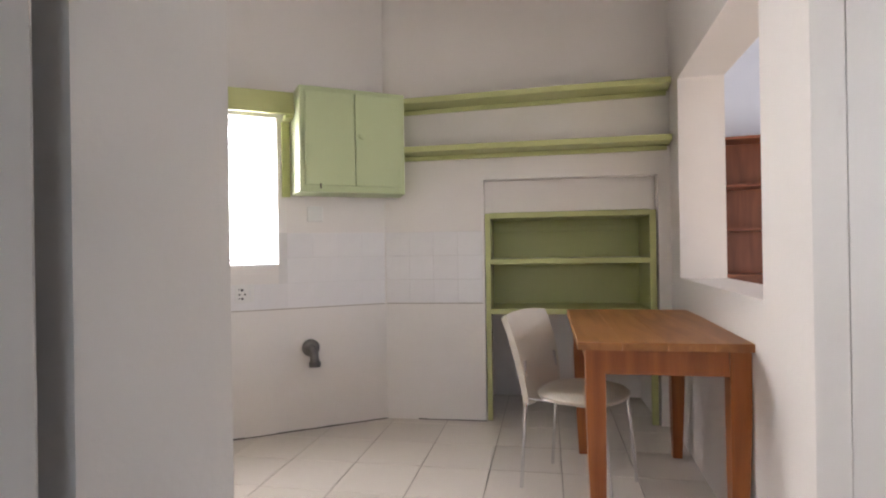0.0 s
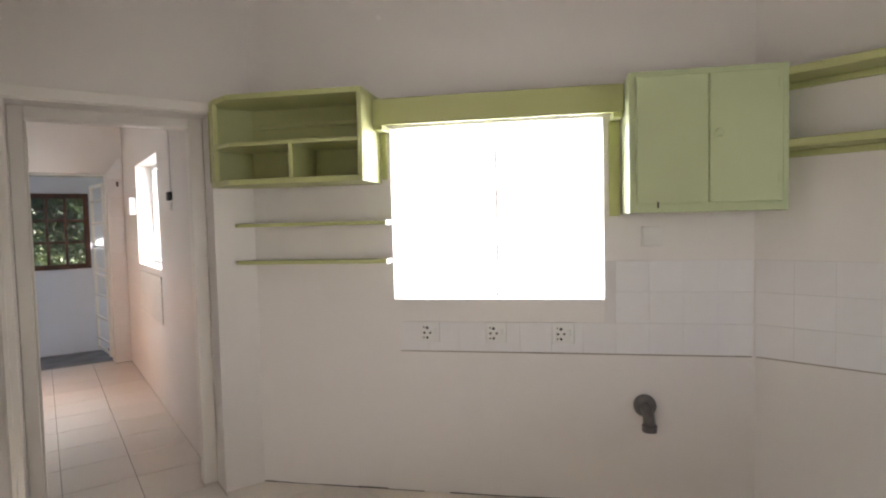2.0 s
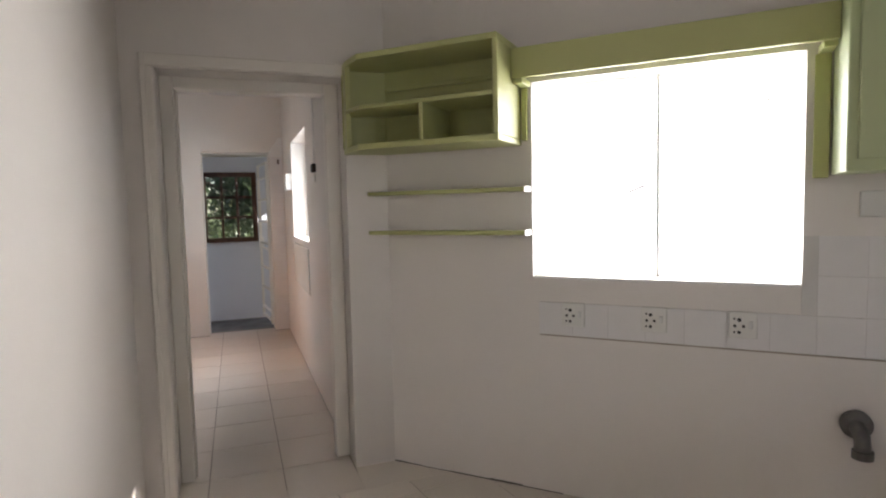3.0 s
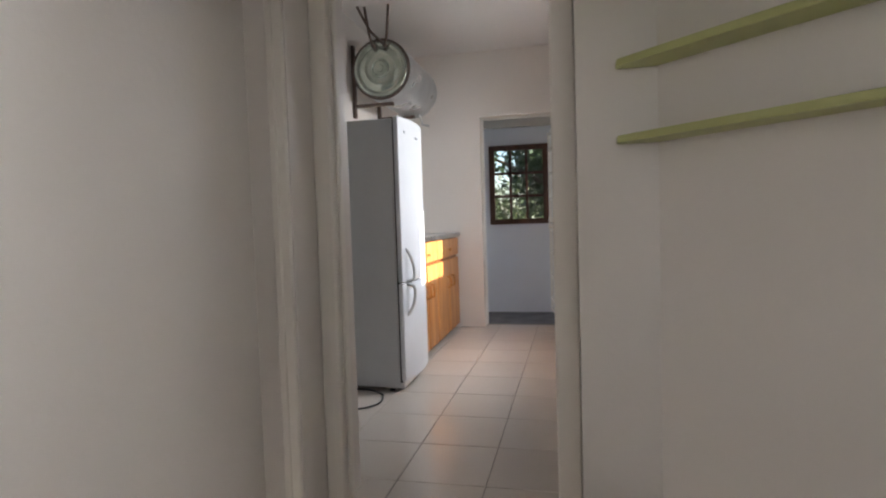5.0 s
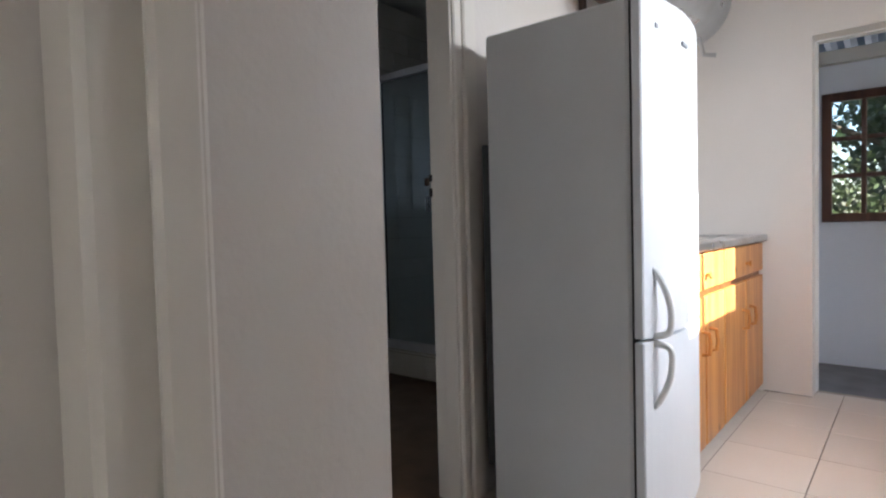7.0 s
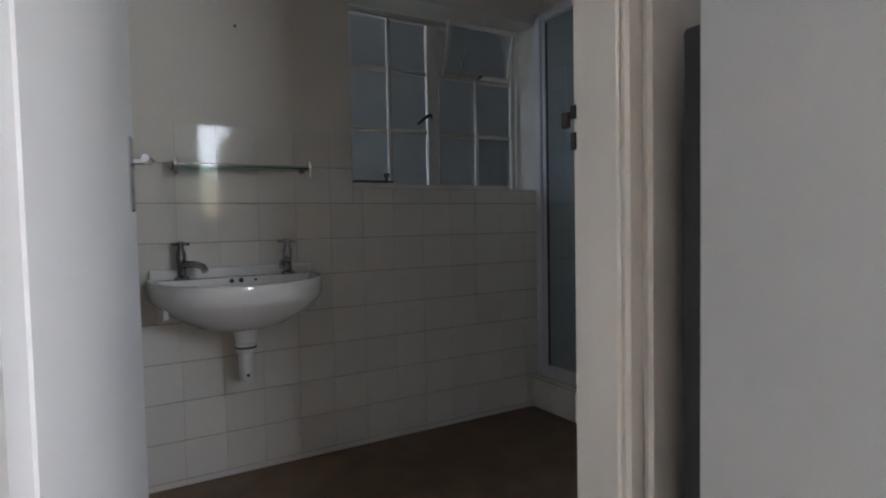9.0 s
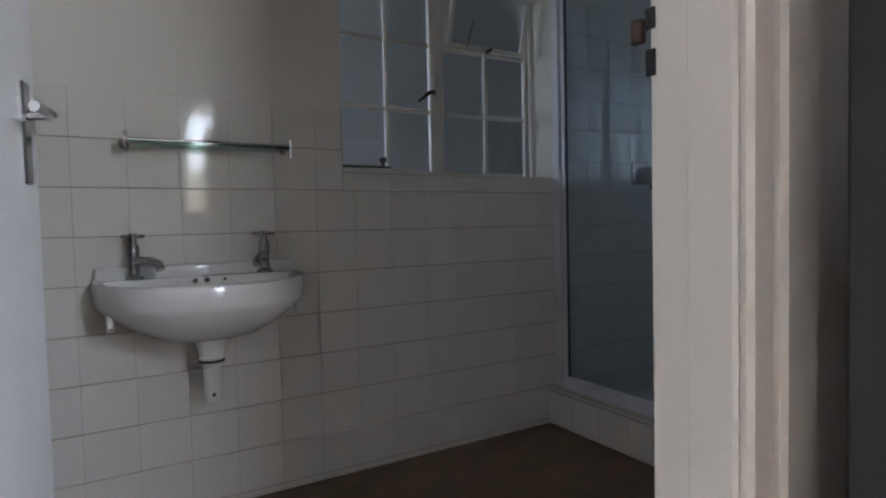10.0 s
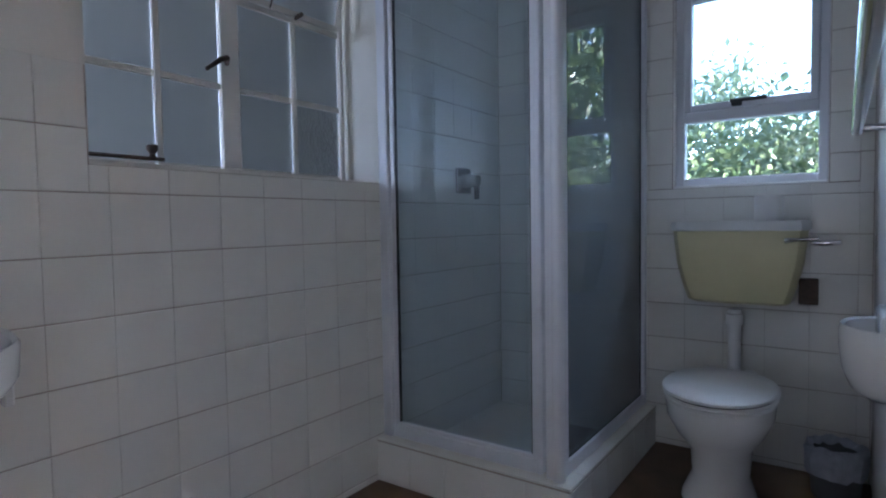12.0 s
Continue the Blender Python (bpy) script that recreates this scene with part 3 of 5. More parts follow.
for a, mid, c in ((-0.03, 0.218, 0.433), (0.503, 0.742, 0.975)):
    part("glazing_bar", bx(mid - 0.011, mid + 0.011, 0.003, 0.022, 0.025, 0.845 if a < 0.3 else 0.594, 0.003), M_GLOSS, w3)
    for z in zz[1:3]:
        part("glazing_bar", bx(a, c, 0.005, 0.02, z - 0.011, z + 0.011, 0.003), M_GLOSS, w3)
    for u0, u1 in ((a, mid), (mid, c)):
        for z0, z1 in zip(zz, zz[1:]):
            if a > 0.3 and z0 > 0.5:
                continue
            p = part("pane", bx(u0 + 0.006, u1 - 0.006, 0.010, 0.014, z0 + 0.006, z1 - 0.006), M_HAMMER if u0 > 0.7 and z0 < 0.1 else M_FROST, w3)
            p.visible_shadow = False
# top vent, tilted open into the recess
v = part("vent_leaf", bx(0, 0.435, -0.009, 0.009, 0, 0.022, 0.002), M_GLOSS, w3, at=pose(0.52, -0.01, 0.600, 14))
for c in ((0, 0.022, 0.022, 0.25), (0.413, 0.435, 0.022, 0.25), (0, 0.435, 0.25, 0.272)):
    part("vent_bar", bx(c[0], c[1], -0.009, 0.009, c[2], c[3], 0.002), M_GLOSS, v)
p = part("vent_pane", bx(0.02, 0.415, -0.002, 0.002, 0.02, 0.252), M_FROST, v)
p.visible_shadow = False
part("stay_chain", tube([(0.62, -0.02, 0.60), (0.67, -0.06, 0.83)], 0.003, steps=6), M_RUST, w3)
part("vent_catch", tube([(0.745, -0.005, 0.60), (0.75, -0.035, 0.61), (0.715, -0.045, 0.59)], [0.008, 0.008, 0.006]), M_RUST, w3, smooth=True)
part("casement_handle", tube([(0.45, -0.005, 0.372), (0.42, -0.05, 0.375), (0.395, -0.055, 0.365), (0.345, -0.05, 0.325)], [0.008, 0.01, 0.009, 0.006]), M_RUST, w3, "dark brass handle", smooth=True)
part("casement_stay", tube([(-0.02, -0.02, 0.035), (0.215, -0.02, 0.035)], 0.006, steps=8), M_RUST, w3, "dark brass stay")
part("stay_knob", lathe([(0, 0), (0.012, 0), (0.008, 0.02), (0.016, 0.03), (0.016, 0.045), (0, 0.05)], 12, m=pose(0.18, -0.02, 0.03)), M_RUST, w3, smooth=True)

# white aluminium window over the cistern
w4 = thing("window_4", F_END @ pose(1.18, 0, 1.165), "white aluminium window with a top-hung upper leaf", "window", kind="structure")
for c in ((0, 0.035, 0, 0.875), (0.535, 0.57, 0, 0.875), (0.035, 0.535, 0, 0.04), (0.035, 0.535, 0.835, 0.875), (0.035, 0.535, 0.285, 0.33)):
    part("window_frame", bx(c[0], c[1], 0.045, 0.10, c[2], c[3], 0.004), M_ALU, w4)
for c in ((0.035, 0.065, 0.33, 0.835), (0.505, 0.535, 0.33, 0.835), (0.065, 0.505, 0.33, 0.36), (0.065, 0.505, 0.805, 0.835)):
    part("sash_bar", bx(c[0], c[1], 0.035, 0.09, c[2], c[3], 0.004), M_ALU, w4)
for c in ((0.035, 0.535, 0.04, 0.285), (0.065, 0.505, 0.36, 0.805)):
    p = part("pane", bx(c[0], c[1], 0.066, 0.07, c[2], c[3]), M_GLASS, w4)
    p.visible_shadow = False
b = bx(0.225, 0.265, 0.015, 0.04, 0.335, 0.355, 0.004)
bx(0.22, 0.36, 0.005, 0.02, 0.348, 0.364, 0.005, bm=b)
part("window_catch", b, M_BLACK, w4, "black plastic catch")
part("window_sill", bx(0.002, 0.568, -0.006, 0.05, -0.006, 0.006, 0.003), M_WHITE, w4, "white sill")

# back porch
F_PB = at_line(-0.14, 6.90, 1, 0)
wall("wall_porch", F_PB, -0.3, 1.1, 0.14, -0.03, 2.10, [(0.085, 0.755, 1.0, 1.9)], M_BLUELIT, "white porch wall with a window, bluish light put into its colour")
wall("wall_porch_west", at_line(-0.14, 6.06, 0, 1), 0, 0.9, 0.14, -0.03, 2.22, [], M_BLUELIT, "white porch wall, bluish light put into its colour")
slab("floor_porch", -0.4, 2.2, 6.05, 7.05, -0.10, -0.02, M_GREY, "dark grey cement porch floor", "floor")
grid_window("window_5", F_PB @ pose(0.085, 0, 1.0), 0.67, 0.90, 3, 3, 0.03, 0.06, -0.03, M_DARKWOOD, M_GLASS, "dark brown wooden window with nine panes")
b = bmesh.new()
n = 84
rows = [[b.verts.new((-0.5 + 3.2 * i / n, y, 2.195 + 0.17 * (y < 6.1) + 0.012 * math.cos(2 * math.pi * i / 3.0))) for i in range(n + 1)] for y in (6.0, 7.25)]
for i in range(n):
    b.faces.new((rows[0][i], rows[0][i + 1], rows[1][i + 1], rows[1][i]))
bmesh.ops.solidify(b, geom=b.faces[:], thickness=0.004)
tagged(part("roof_porch", b, M_ROOF), "grey corrugated steel porch roof", "roof", kind="structure")
tagged(part("porch_beam", bx(-0.3, 2.6, 6.86, 6.93, 2.105, 2.195, 0.004), M_PLASTER), "weathered grey timber beam under the porch roof", "beam")
b = bx(1.86, 1.96, 6.85, 6.95, -0.02, 2.105, 0.005)
tagged(part("porch_post", b, M_PLASTER), "weathered grey timber porch post", "post")
door_frame("door_4", F_END @ pose(2.864, 0, 0), 0.708, 2.054, 0.006, 0.13, 0.203, M_WHITE, "thin white painted lining of the open back doorway", 0.004)
# security gate, folded out
t = thing("security_gate", pose(0.712, 6.085, 0.0, 0, 0, 97), "white painted steel security gate standing open", "gate")
for c in ((0, 0.03, 0.03, 1.98), (0.60, 0.63, 0.03, 1.98)):
    part("gate_frame", bx(c[0], c[1], -0.015, 0.015, c[2], c[3], 0.003), M_WHITE, t)
for z in (0.05, 0.16, 0.42, 0.68, 0.92, 0.985, 1.25, 1.52, 1.78, 1.95):
    part("cross_bar", bx(0.03, 0.60, -0.012, 0.012, z, z + 0.028, 0.003), M_WHITE, t)
part("lock_box", bx(0.56, 0.60, -0.025, 0.025, 0.93, 1.06, 0.004), M_WHITE, t)

# outside: ground, eaves, trees
tagged(part("ground", bx(-300, 300, -300, 300, -0.4, -0.13), M_GRASS), "dry green lawn round the house", "ground", kind="structure")
# glowing white sheet added for the bright outdoors; it also blocks sun
mb, nb, lb, pb = base("glowing_backdrop", (0.9, 0.9, 0.9), 0.9)
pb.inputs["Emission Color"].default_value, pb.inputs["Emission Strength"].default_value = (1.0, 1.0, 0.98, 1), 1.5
tagged(part("backdrop", bx(0.1, 2.55, 0.95, 1.0, -0.13, 2.9), mb, at=F_A), "plain glowing white sheet added outside the kitchen window", "backdrop", kind="structure")
# unseen eave, its depth set to cut off the top of the sun patch
slab("eave_east", 1.12, 2.2, 2.6, 6.0, 2.28, 2.33, M_PLASTER, "unseen board eave cutting the sun at the corridor window", "eave")


def leaf_cloud(name, centre, size, count, seed, mat, leaf=0.07, clumps=40):
    """Leaves in clumps inside a lopsided crown, joined as one part."""
    rng = np.random.default_rng(seed)
    c = rng.normal(0, 0.42, (clumps, 3)) * np.array(size)
    c = np.clip(c, -np.array(size), np.array(size))
    which = rng.integers(0, clumps, count)
    p = c[which] + rng.normal(0, 0.16, (count, 3)) * np.array(size) + np.array(centre)
    p[:, 2] = np.maximum(p[:, 2], -0.05)
    d = rng.normal(0, 1, (count, 3))
    d /= np.linalg.norm(d, axis=1)[:, None]
    e = np.cross(d, rng.normal(0, 1, (count, 3)))
    e /= np.linalg.norm(e, axis=1)[:, None]
    ln = leaf * rng.uniform(0.6, 1.4, count)[:, None]
    v = np.stack([p - d * ln, p + e * ln * 0.55, p + d * ln, p - e * ln * 0.55], 1).reshape(-1, 3)
    f = np.arange(count * 4).reshape(-1, 4)
    me = bpy.data.meshes.new(name)
    me.from_pydata(v.tolist(), [], f.tolist())
    me.materials.append(mat)
    return new(name, me), c + np.array(centre)


def tree(x, y, height, spread, seed, count, mat, label, trunk=0.13, leaf=0.07, low=0.35):
    rng = random.Random(seed)
    t = thing("tree", pose(x, y, -0.13), label, "tree")
    crown, centres = leaf_cloud("crown", (0, 0, height * (0.5 + low / 2)), (spread, spread, height * (0.62 - low / 2)), count, seed, mat, leaf)
    crown.parent = t
    tagged(crown, kind="stuff")
    b = tube([(0, 0, 0), (0.05, 0.03, height * 0.3), (-0.04, 0.08, height * 0.6), (0.03, 0.02, height * 0.85)], [trunk, trunk * 0.8, trunk * 0.5, trunk * 0.15], steps=10)
    part("trunk", b, M_BARK, t)
    for k in range(8):
        c = Vector(centres[rng.randrange(len(centres))].tolist())
        z = min(c.z * 0.6, height * 0.6)
        part("limb", tube([(0, 0.02, z), (c.x * 0.4, c.y * 0.4, (z + c.z) / 2), tuple(c)], [trunk * 0.4, trunk * 0.25, trunk * 0.06], steps=6), M_BARK, t)
    return t


tree(0.95, 9.6, 5.0, 1.6, 1, 36000, M_LEAF, "leafy green tree with a dark trunk behind the porch", 0.14, 0.05, 0.0)
tree(-2.3, 10.6, 2.45, 1.6, 2, 26000, M_LEAF3, "bushy green tree outside the bathroom, leaves lightened for haze", 0.08, 0.045, 0.0)
tree(2.9, 11.5, 6.0, 2.2, 3, 9000, M_LEAF, "tall leafy green garden tree", 0.2, 0.09, 0.1)
t = thing("hedge", pose(-1.3, 8.6, -0.13), "dense yellow-green garden hedge", "hedge")
o, _ = leaf_cloud("foliage", (0, 0, 0.95), (2.2, 0.6, 0.85), 34000, 5, M_LEAF2, 0.033, 90)
o.parent = t
tagged(o, kind="stuff")

# ---- kitchen ----
# corner cupboard on the window wall
t = thing("wall_cupboard", F_A, "green painted wooden wall cupboard with two doors", "cupboard")
part("body", prism([(1.985, -0.003), (2.60, -0.003), (2.695, -0.058), (2.64, -0.292), (1.985, -0.292)], 1.485, 2.112, 0.004), M_GREEN2, t)
for i, (a, c) in enumerate(((2.015, 2.315), (2.319, 2.615))):
    d = part("cupboard_door", bx(a, c, -0.306, -0.2925, 1.525, 2.085, 0.003), M_GREEN2, t)
    for z in (1.60, 2.0):
        hx = a + 0.004 if i == 0 else c - 0.02
        part("hinge", bx(hx, hx + 0.016, -0.3095, -0.3055, z, z + 0.05, 0.001), M_GREEN2, d)
    if i:
        part("knob", lathe([(0, 0), (0.008, 0), (0.008, 0.012), (0.018, 0.02), (0.016, 0.03), (0, 0.034)], 16, m=pose(a + 0.035, -0.306, 1.825, 90)), M_GREEN2, d, "round painted knob", smooth=True)
part("latch", bx(2.10, 2.108, -0.312, -0.306, 1.505, 1.535, 0.001), M_RUST, t, "small dark latch")

# open wall cabinet beside the doorway
t = thing("open_wall_cabinet", F_A, "green painted open wall cabinet with divided shelves", "cabinet")
inv = F_A.inverted()
loc = lambda x, y: tuple((inv @ Vector((x, y, 0)))[:2])  # noqa: E731
q0, q1 = loc(0.885, 1.967), loc(0.885, 1.878)
outline = [q0, (0.0, -0.003), (0.75, -0.003), (0.75, -0.322), (0.04, -0.322), q1]
for n, z0, z1 in (("top", 2.103, 2.130), ("bottom", 1.678, 1.705), ("shelf", 1.872, 1.892)):
    pts = outline if n != "shelf" else [q0, (0.0, -0.004), (0.726, -0.004), (0.726, -0.315), (0.045, -0.315), q1]
    part(n, prism(pts, z0, z1, 0.003), M_GREEN, t)
part("side", bx(0.726, 0.75, -0.322, -0.003, 1.705, 2.103, 0.003), M_GREEN, t)
part("side", prism([q0, q1, (q1[0] + 0.02, q1[1] + 0.012), (q0[0] + 0.02, q0[1] + 0.012)], 1.705, 2.103), M_GREEN, t)
part("divider", bx(0.365, 0.385, -0.312, -0.006, 1.705, 1.872, 0.002), M_GREEN, t)
part("back_panel", bx(0.0, 0.726, -0.012, -0.004, 1.705, 2.103), M_GREEN, t)
part("back_panel", prism([q0, (0.0, -0.004), (0.012, -0.014), (q0[0] + 0.004, q0[1] - 0.012)], 1.705, 2.103), M_GREEN, t)
part("back_rail", bx(0.02, 0.726, -0.03, -0.012, 2.0, 2.02, 0.002), M_GREEN, t)
# two thin shelves below it
for z in (1.462, 1.258):
    a = loc(1.0, 1.967)
    c = loc(1.0, 1.93)
    pts = [a, (0.0, -0.003), (0.79, -0.003), (0.79, -0.105), (0.10, -0.105), c]
    s = thing("wall_shelf", F_A, "thin green painted wooden wall shelf", "shelf", "thin shelves by the window")
    part("board", prism(pts, z, z + 0.02, 0.003), M_GREEN, s)
    part("end_strip", bx(0.7905, 0.796, -0.105, -0.004, z - 0.004, z + 0.024, 0.002), M_WHITE, s, "white painted end")
# pelmet over the window
t = thing("pelmet", F_A, "green painted wooden pelmet over the window", "pelmet")
part("front_board", bx(0.752, 1.983, -0.15, -0.13, 1.965, 2.098, 0.003), M_GREEN, t)
part("top_board", bx(0.752, 1.983, -0.13, -0.003, 2.078, 2.098, 0.002), M_GREEN, t)
for a in (0.752, 1.935):
    part("side_bracket", bx(a, a + 0.045, -0.13, -0.003, 1.945, 1.975, 0.003), M_GREEN, t)
part("window_trim", bx(1.925, 1.978, -0.02, -0.003, 1.475, 1.945, 0.003), M_GREEN, t)
part("window_trim", bx(0.755, 0.785, -0.02, -0.003, 1.70, 1.945, 0.003), M_GREEN, t)

# long shelves over the niche
for z, lean in ((2.055, -1.5), (1.752, -0.3)):
    s = thing("long_wall_shelf", F_B @ pose(0, 0, z, 0, lean) @ pose(0, 0, -z), "long green painted wooden wall shelf", "shelf", "long shelves over the niche")
    part("board", prism([(0.10, -0.003), (1.835, -0.003), (1.81, -0.205), (0.12, -0.205)], z, z + 0.036, 0.004), M_GREEN, s)
    part("bracket", prism([(0.07, -0.003), (0.10, -0.003), (0.12, -0.12), (0.09, -0.10)], z - 0.06, z + 0.05, 0.004), M_GREEN, s)
    part("wall_batten", bx(0.12, 1.82, -0.024, -0.004, z - 0.03, z - 0.001, 0.003), M_GREEN, s)

# shelf unit in the niche
t = thing("niche_shelf_unit", F_B, "green painted shelf unit built into the niche", "shelf unit")
for a, c in ((0.673, 0.708), (1.715, 1.755)):
    part("post", bx(a, c, 0.012, 0.045, 0.0, 1.365, 0.003), M_GREEN, t)
    part("side_panel", bx(a + 0.005, a + 0.025, 0.045, 0.42, 0.70, 1.36, 0.002), M_GREEN, t)
part("top_board", bx(0.708, 1.715, 0.012, 0.43, 1.33, 1.368, 0.004), M_GREEN, t)
for z in (1.028, 0.700):
    part("shelf", bx(0.708, 1.715, 0.010, 0.42, z, z + 0.036, 0.004), M_GREEN, t)
part("back_panel", bx(0.70, 1.72, 0.42, 0.432, 0.70, 1.36), M_GREEN, t)
part("back_rail", bx(0.71, 1.715, 0.39, 0.419, 1.25, 1.29, 0.003), M_GREEN, t)

# sockets
def socket_outlet(s, z):
    t = thing("socket_outlet", F_A @ pose(s, -0.0065, z), "square white three-pin wall socket with a switch", "socket", "sockets under the window")
    part("plate", bx(-0.053, 0.053, -0.012, 0, -0.056, 0.056, 0.004, seg=2), M_PVC, t)
    for x, zz, r in ((-0.014, 0.022, 0.0065), (-0.03, -0.004, 0.005), (0.002, -0.004, 0.005), (-0.014, -0.03, 0.0055), (-0.032, 0.026, 0.0035), (-0.032, -0.03, 0.0035)):
        part("pin_hole", lathe([(0, 0), (r * 1.25, 0), (r * 1.25, 0.002), (0, 0.002)], 12, m=pose(x, -0.0115, zz, 90)), M_BLACK, t, "dark pin hole")
    part("switch", bx(0.022, 0.036, -0.016, -0.011, -0.014, 0.018, 0.002), M_HANDLE, t)


for s in (0.995, 1.349, 1.695):
    socket_outlet(s, 0.882)
t = thing("blank_plate", F_A @ pose(2.13, -0.001, 1.372), "square white blank wall plate under the cupboard", "wall plate")
part("plate", bx(-0.05, 0.05, -0.011, 0, -0.05, 0.05, 0.004, seg=2), M_PVC, t)
for x in (-0.032, 0.032):
    part("screw", lathe([(0, 0), (0.004, 0), (0.003, 0.002), (0, 0.0025)], 8, m=pose(x, -0.011, 0, 90)), M_HANDLE, t)
# capped waste pipe
t = thing("waste_pipe", F_A @ pose(2.089, 0, 0.50), "dark grey plastic waste pipe elbow on the wall", "pipe")
part("flange", lathe([(0, 0), (0.055, 0), (0.055, 0.02), (0.045, 0.03), (0.03, 0.035), (0, 0.035)], 24, m=pose(0, -0.004, 0.02, 90)), M_PIPE, t, smooth=True)
part("elbow", tube([(0, -0.02, 0.02), (0, -0.05, 0.015), (0.008, -0.068, -0.005), (0.012, -0.072, -0.06)], 0.028, steps=16), M_PIPE, t, smooth=True)
part("collar", lathe([(0, 0), (0.036, 0), (0.036, 0.03), (0, 0.03)], 20, m=pose(0.012, -0.072, -0.09)), M_PIPE, t, smooth=True)

# table
t = thing("table", pose(2.205, -1.53, 0, 0, 0, 9.5), "brown varnished pine kitchen table with tapered legs", "table")
L, W = 0.575, 0.318
for i in range(4):
    a = -W + 2 * W / 4 * i
    part("plank", bx(-L, L, a + 0.0004, a + 2 * W / 4 - 0.0004, 0.752, 0.782, 0.0008), M_TABLE, t)
for c in ((-L + 0.08, L - 0.08, -W + 0.045, -W + 0.067), (-L + 0.08, L - 0.08, W - 0.067, W - 0.045), (-L + 0.045, -L + 0.067, -W + 0.07, W - 0.07), (L - 0.067, L - 0.045, -W + 0.07, W - 0.07)):
    part("apron", bx(c[0], c[1], c[2], c[3], 0.655, 0.752, 0.003), M_TLEG, t)
for sx in (-1, 1):
    for sy in (-1, 1):
        b = bmesh.new()
        prof = ((0.752, 0.036), (0.55, 0.036), (0.3, 0.032), (0.12, 0.027), (0.0, 0.023))
        rings = []
        for z, r in prof:
            cx, cy = sx * (L - 0.07 - (0.036 - r) * 0.6), sy * (W - 0.066 - (0.036 - r) * 0.6)
            rings.append([b.verts.new((cx + u * r, cy + v * r, z)) for u, v in ((-1, -1), (1, -1), (1, 1), (-1, 1))])
        for p, q in zip(rings, rings[1:]):
            for k in range(4):
                b.faces.new((p[k], p[(k + 1) % 4], q[(k + 1) % 4], q[k]))
        b.faces.new(rings[0])
        b.faces.new(rings[-1][::-1])
        part("leg", b, M_TLEG, t)

# chair, its back to the window, seat under the table
t = thing("dining_chair", pose(2.26, -1.07, 0, 0, 0, -15), "cream leather chair with thin chrome legs", "chair")


def smooth_line(pts, n=6):
    """Points along a smooth curve through pts."""
    p = [Vector(q) for q in pts]
    out = []
    for i in range(len(p) - 1):
        a, b_, c, d = p[max(i - 1, 0)], p[i], p[i + 1], p[min(i + 2, len(p) - 1)]
        for k in range(n):
            u = k / n
            out.append(0.5 * (2 * b_ + (c - a) * u + (2 * a - 5 * b_ + 4 * c - d) * u * u + (3 * b_ - a - 3 * c + d) * u ** 3))
    return [tuple(q) for q in out + [p[-1]]]


def sheet(rows, thick, rounded=True):
    """A thick bent sheet over a grid of points."""
    b = bmesh.new()
    vs = [[b.verts.new(p) for p in r] for r in rows]
    for p, q in zip(vs, vs[1:]):
        for i in range(len(p) - 1):
            b.faces.new((p[i], p[i + 1], q[i + 1], q[i]))
    bmesh.ops.recalc_face_normals(b, faces=b.faces[:])
    bmesh.ops.solidify(b, geom=b.faces[:], thickness=thick)
    return b


rows = []
for k in range(9):
    v = k / 8
    z = 0.395 + 0.425 * v
    y = 0.0 + 0.095 * v ** 1.9
    half = 0.18 + 0.035 * v + 0.012 * math.sin(math.pi * v)
    rows.append([(half * (i / 5 - 1), y + 0.035 * (1 - (i / 5 - 1) ** 2) * v, z - (0.012 * abs(i / 5 - 1) ** 3 if k == 8 else 0)) for i in range(11)])
part("backrest", sheet(rows, 0.028), M_LEATHER, t, smooth=True)
b = bmesh.new()
rings = []
for sc, z in ((0.0, 0.470), (0.7, 0.469), (0.93, 0.463), (1.0, 0.448), (0.98, 0.434), (0.9, 0.428), (0, 0.428)):
    ring = []
    for i in range(36):
        a = 2 * math.pi * i / 36
        ring.append(b.verts.new((0.222 * sc * math.copysign(abs(math.cos(a)) ** 0.85, math.cos(a)), -0.20 + 0.205 * sc * math.copysign(abs(math.sin(a)) ** 0.9, math.sin(a)), z)))
    rings.append(ring)
for p, q in zip(rings, rings[1:]):
    for i in range(36):
        b.faces.new((p[i], p[(i + 1) % 36], q[(i + 1) % 36], q[i]))
bmesh.ops.remove_doubles(b, verts=b.verts[:], dist=1e-5)
part("seat", b, M_LEATHER, t, smooth=True)
for x, y in ((-0.175, 0.015), (0.175, 0.015)):
    part("leg", tube([(x * 0.95, y + 0.01, 0.60), (x, y, 0.44), (x * 1.02, y + 0.03, 0.0)], 0.0085, steps=10), M_CHROME, t, smooth=True)
for x, y in ((-0.17, -0.37), (0.17, -0.37)):
    part("leg", tube([(x, y + 0.02, 0.44), (x * 1.04, y - 0.02, 0.0)], 0.0085, steps=10), M_CHROME, t, smooth=True)
part("seat_rail", tube([(-0.175, 0.015, 0.425), (-0.17, -0.35, 0.425), (0.17, -0.35, 0.425), (0.175, 0.015, 0.425)], 0.007, steps=8), M_CHROME, t, smooth=True)

# bookcase in the room behind the hatch
t = thing("bookcase", pose(4.35, -2.05, 0), "dark red-brown wooden bookcase with bare shelves", "bookcase")
for y in (-0.02, -0.92):
    part("side", bx(0, 0.28, y - 0.02, y, 0, 1.97, 0.003), M_SHELFWOOD, t)
for z in (0.06, 0.42, 0.88, 1.24, 1.58, 1.95):
    part("shelf", bx(0.004, 0.275, -0.919, -0.041, z, z + 0.022, 0.002), M_SHELFWOOD, t)
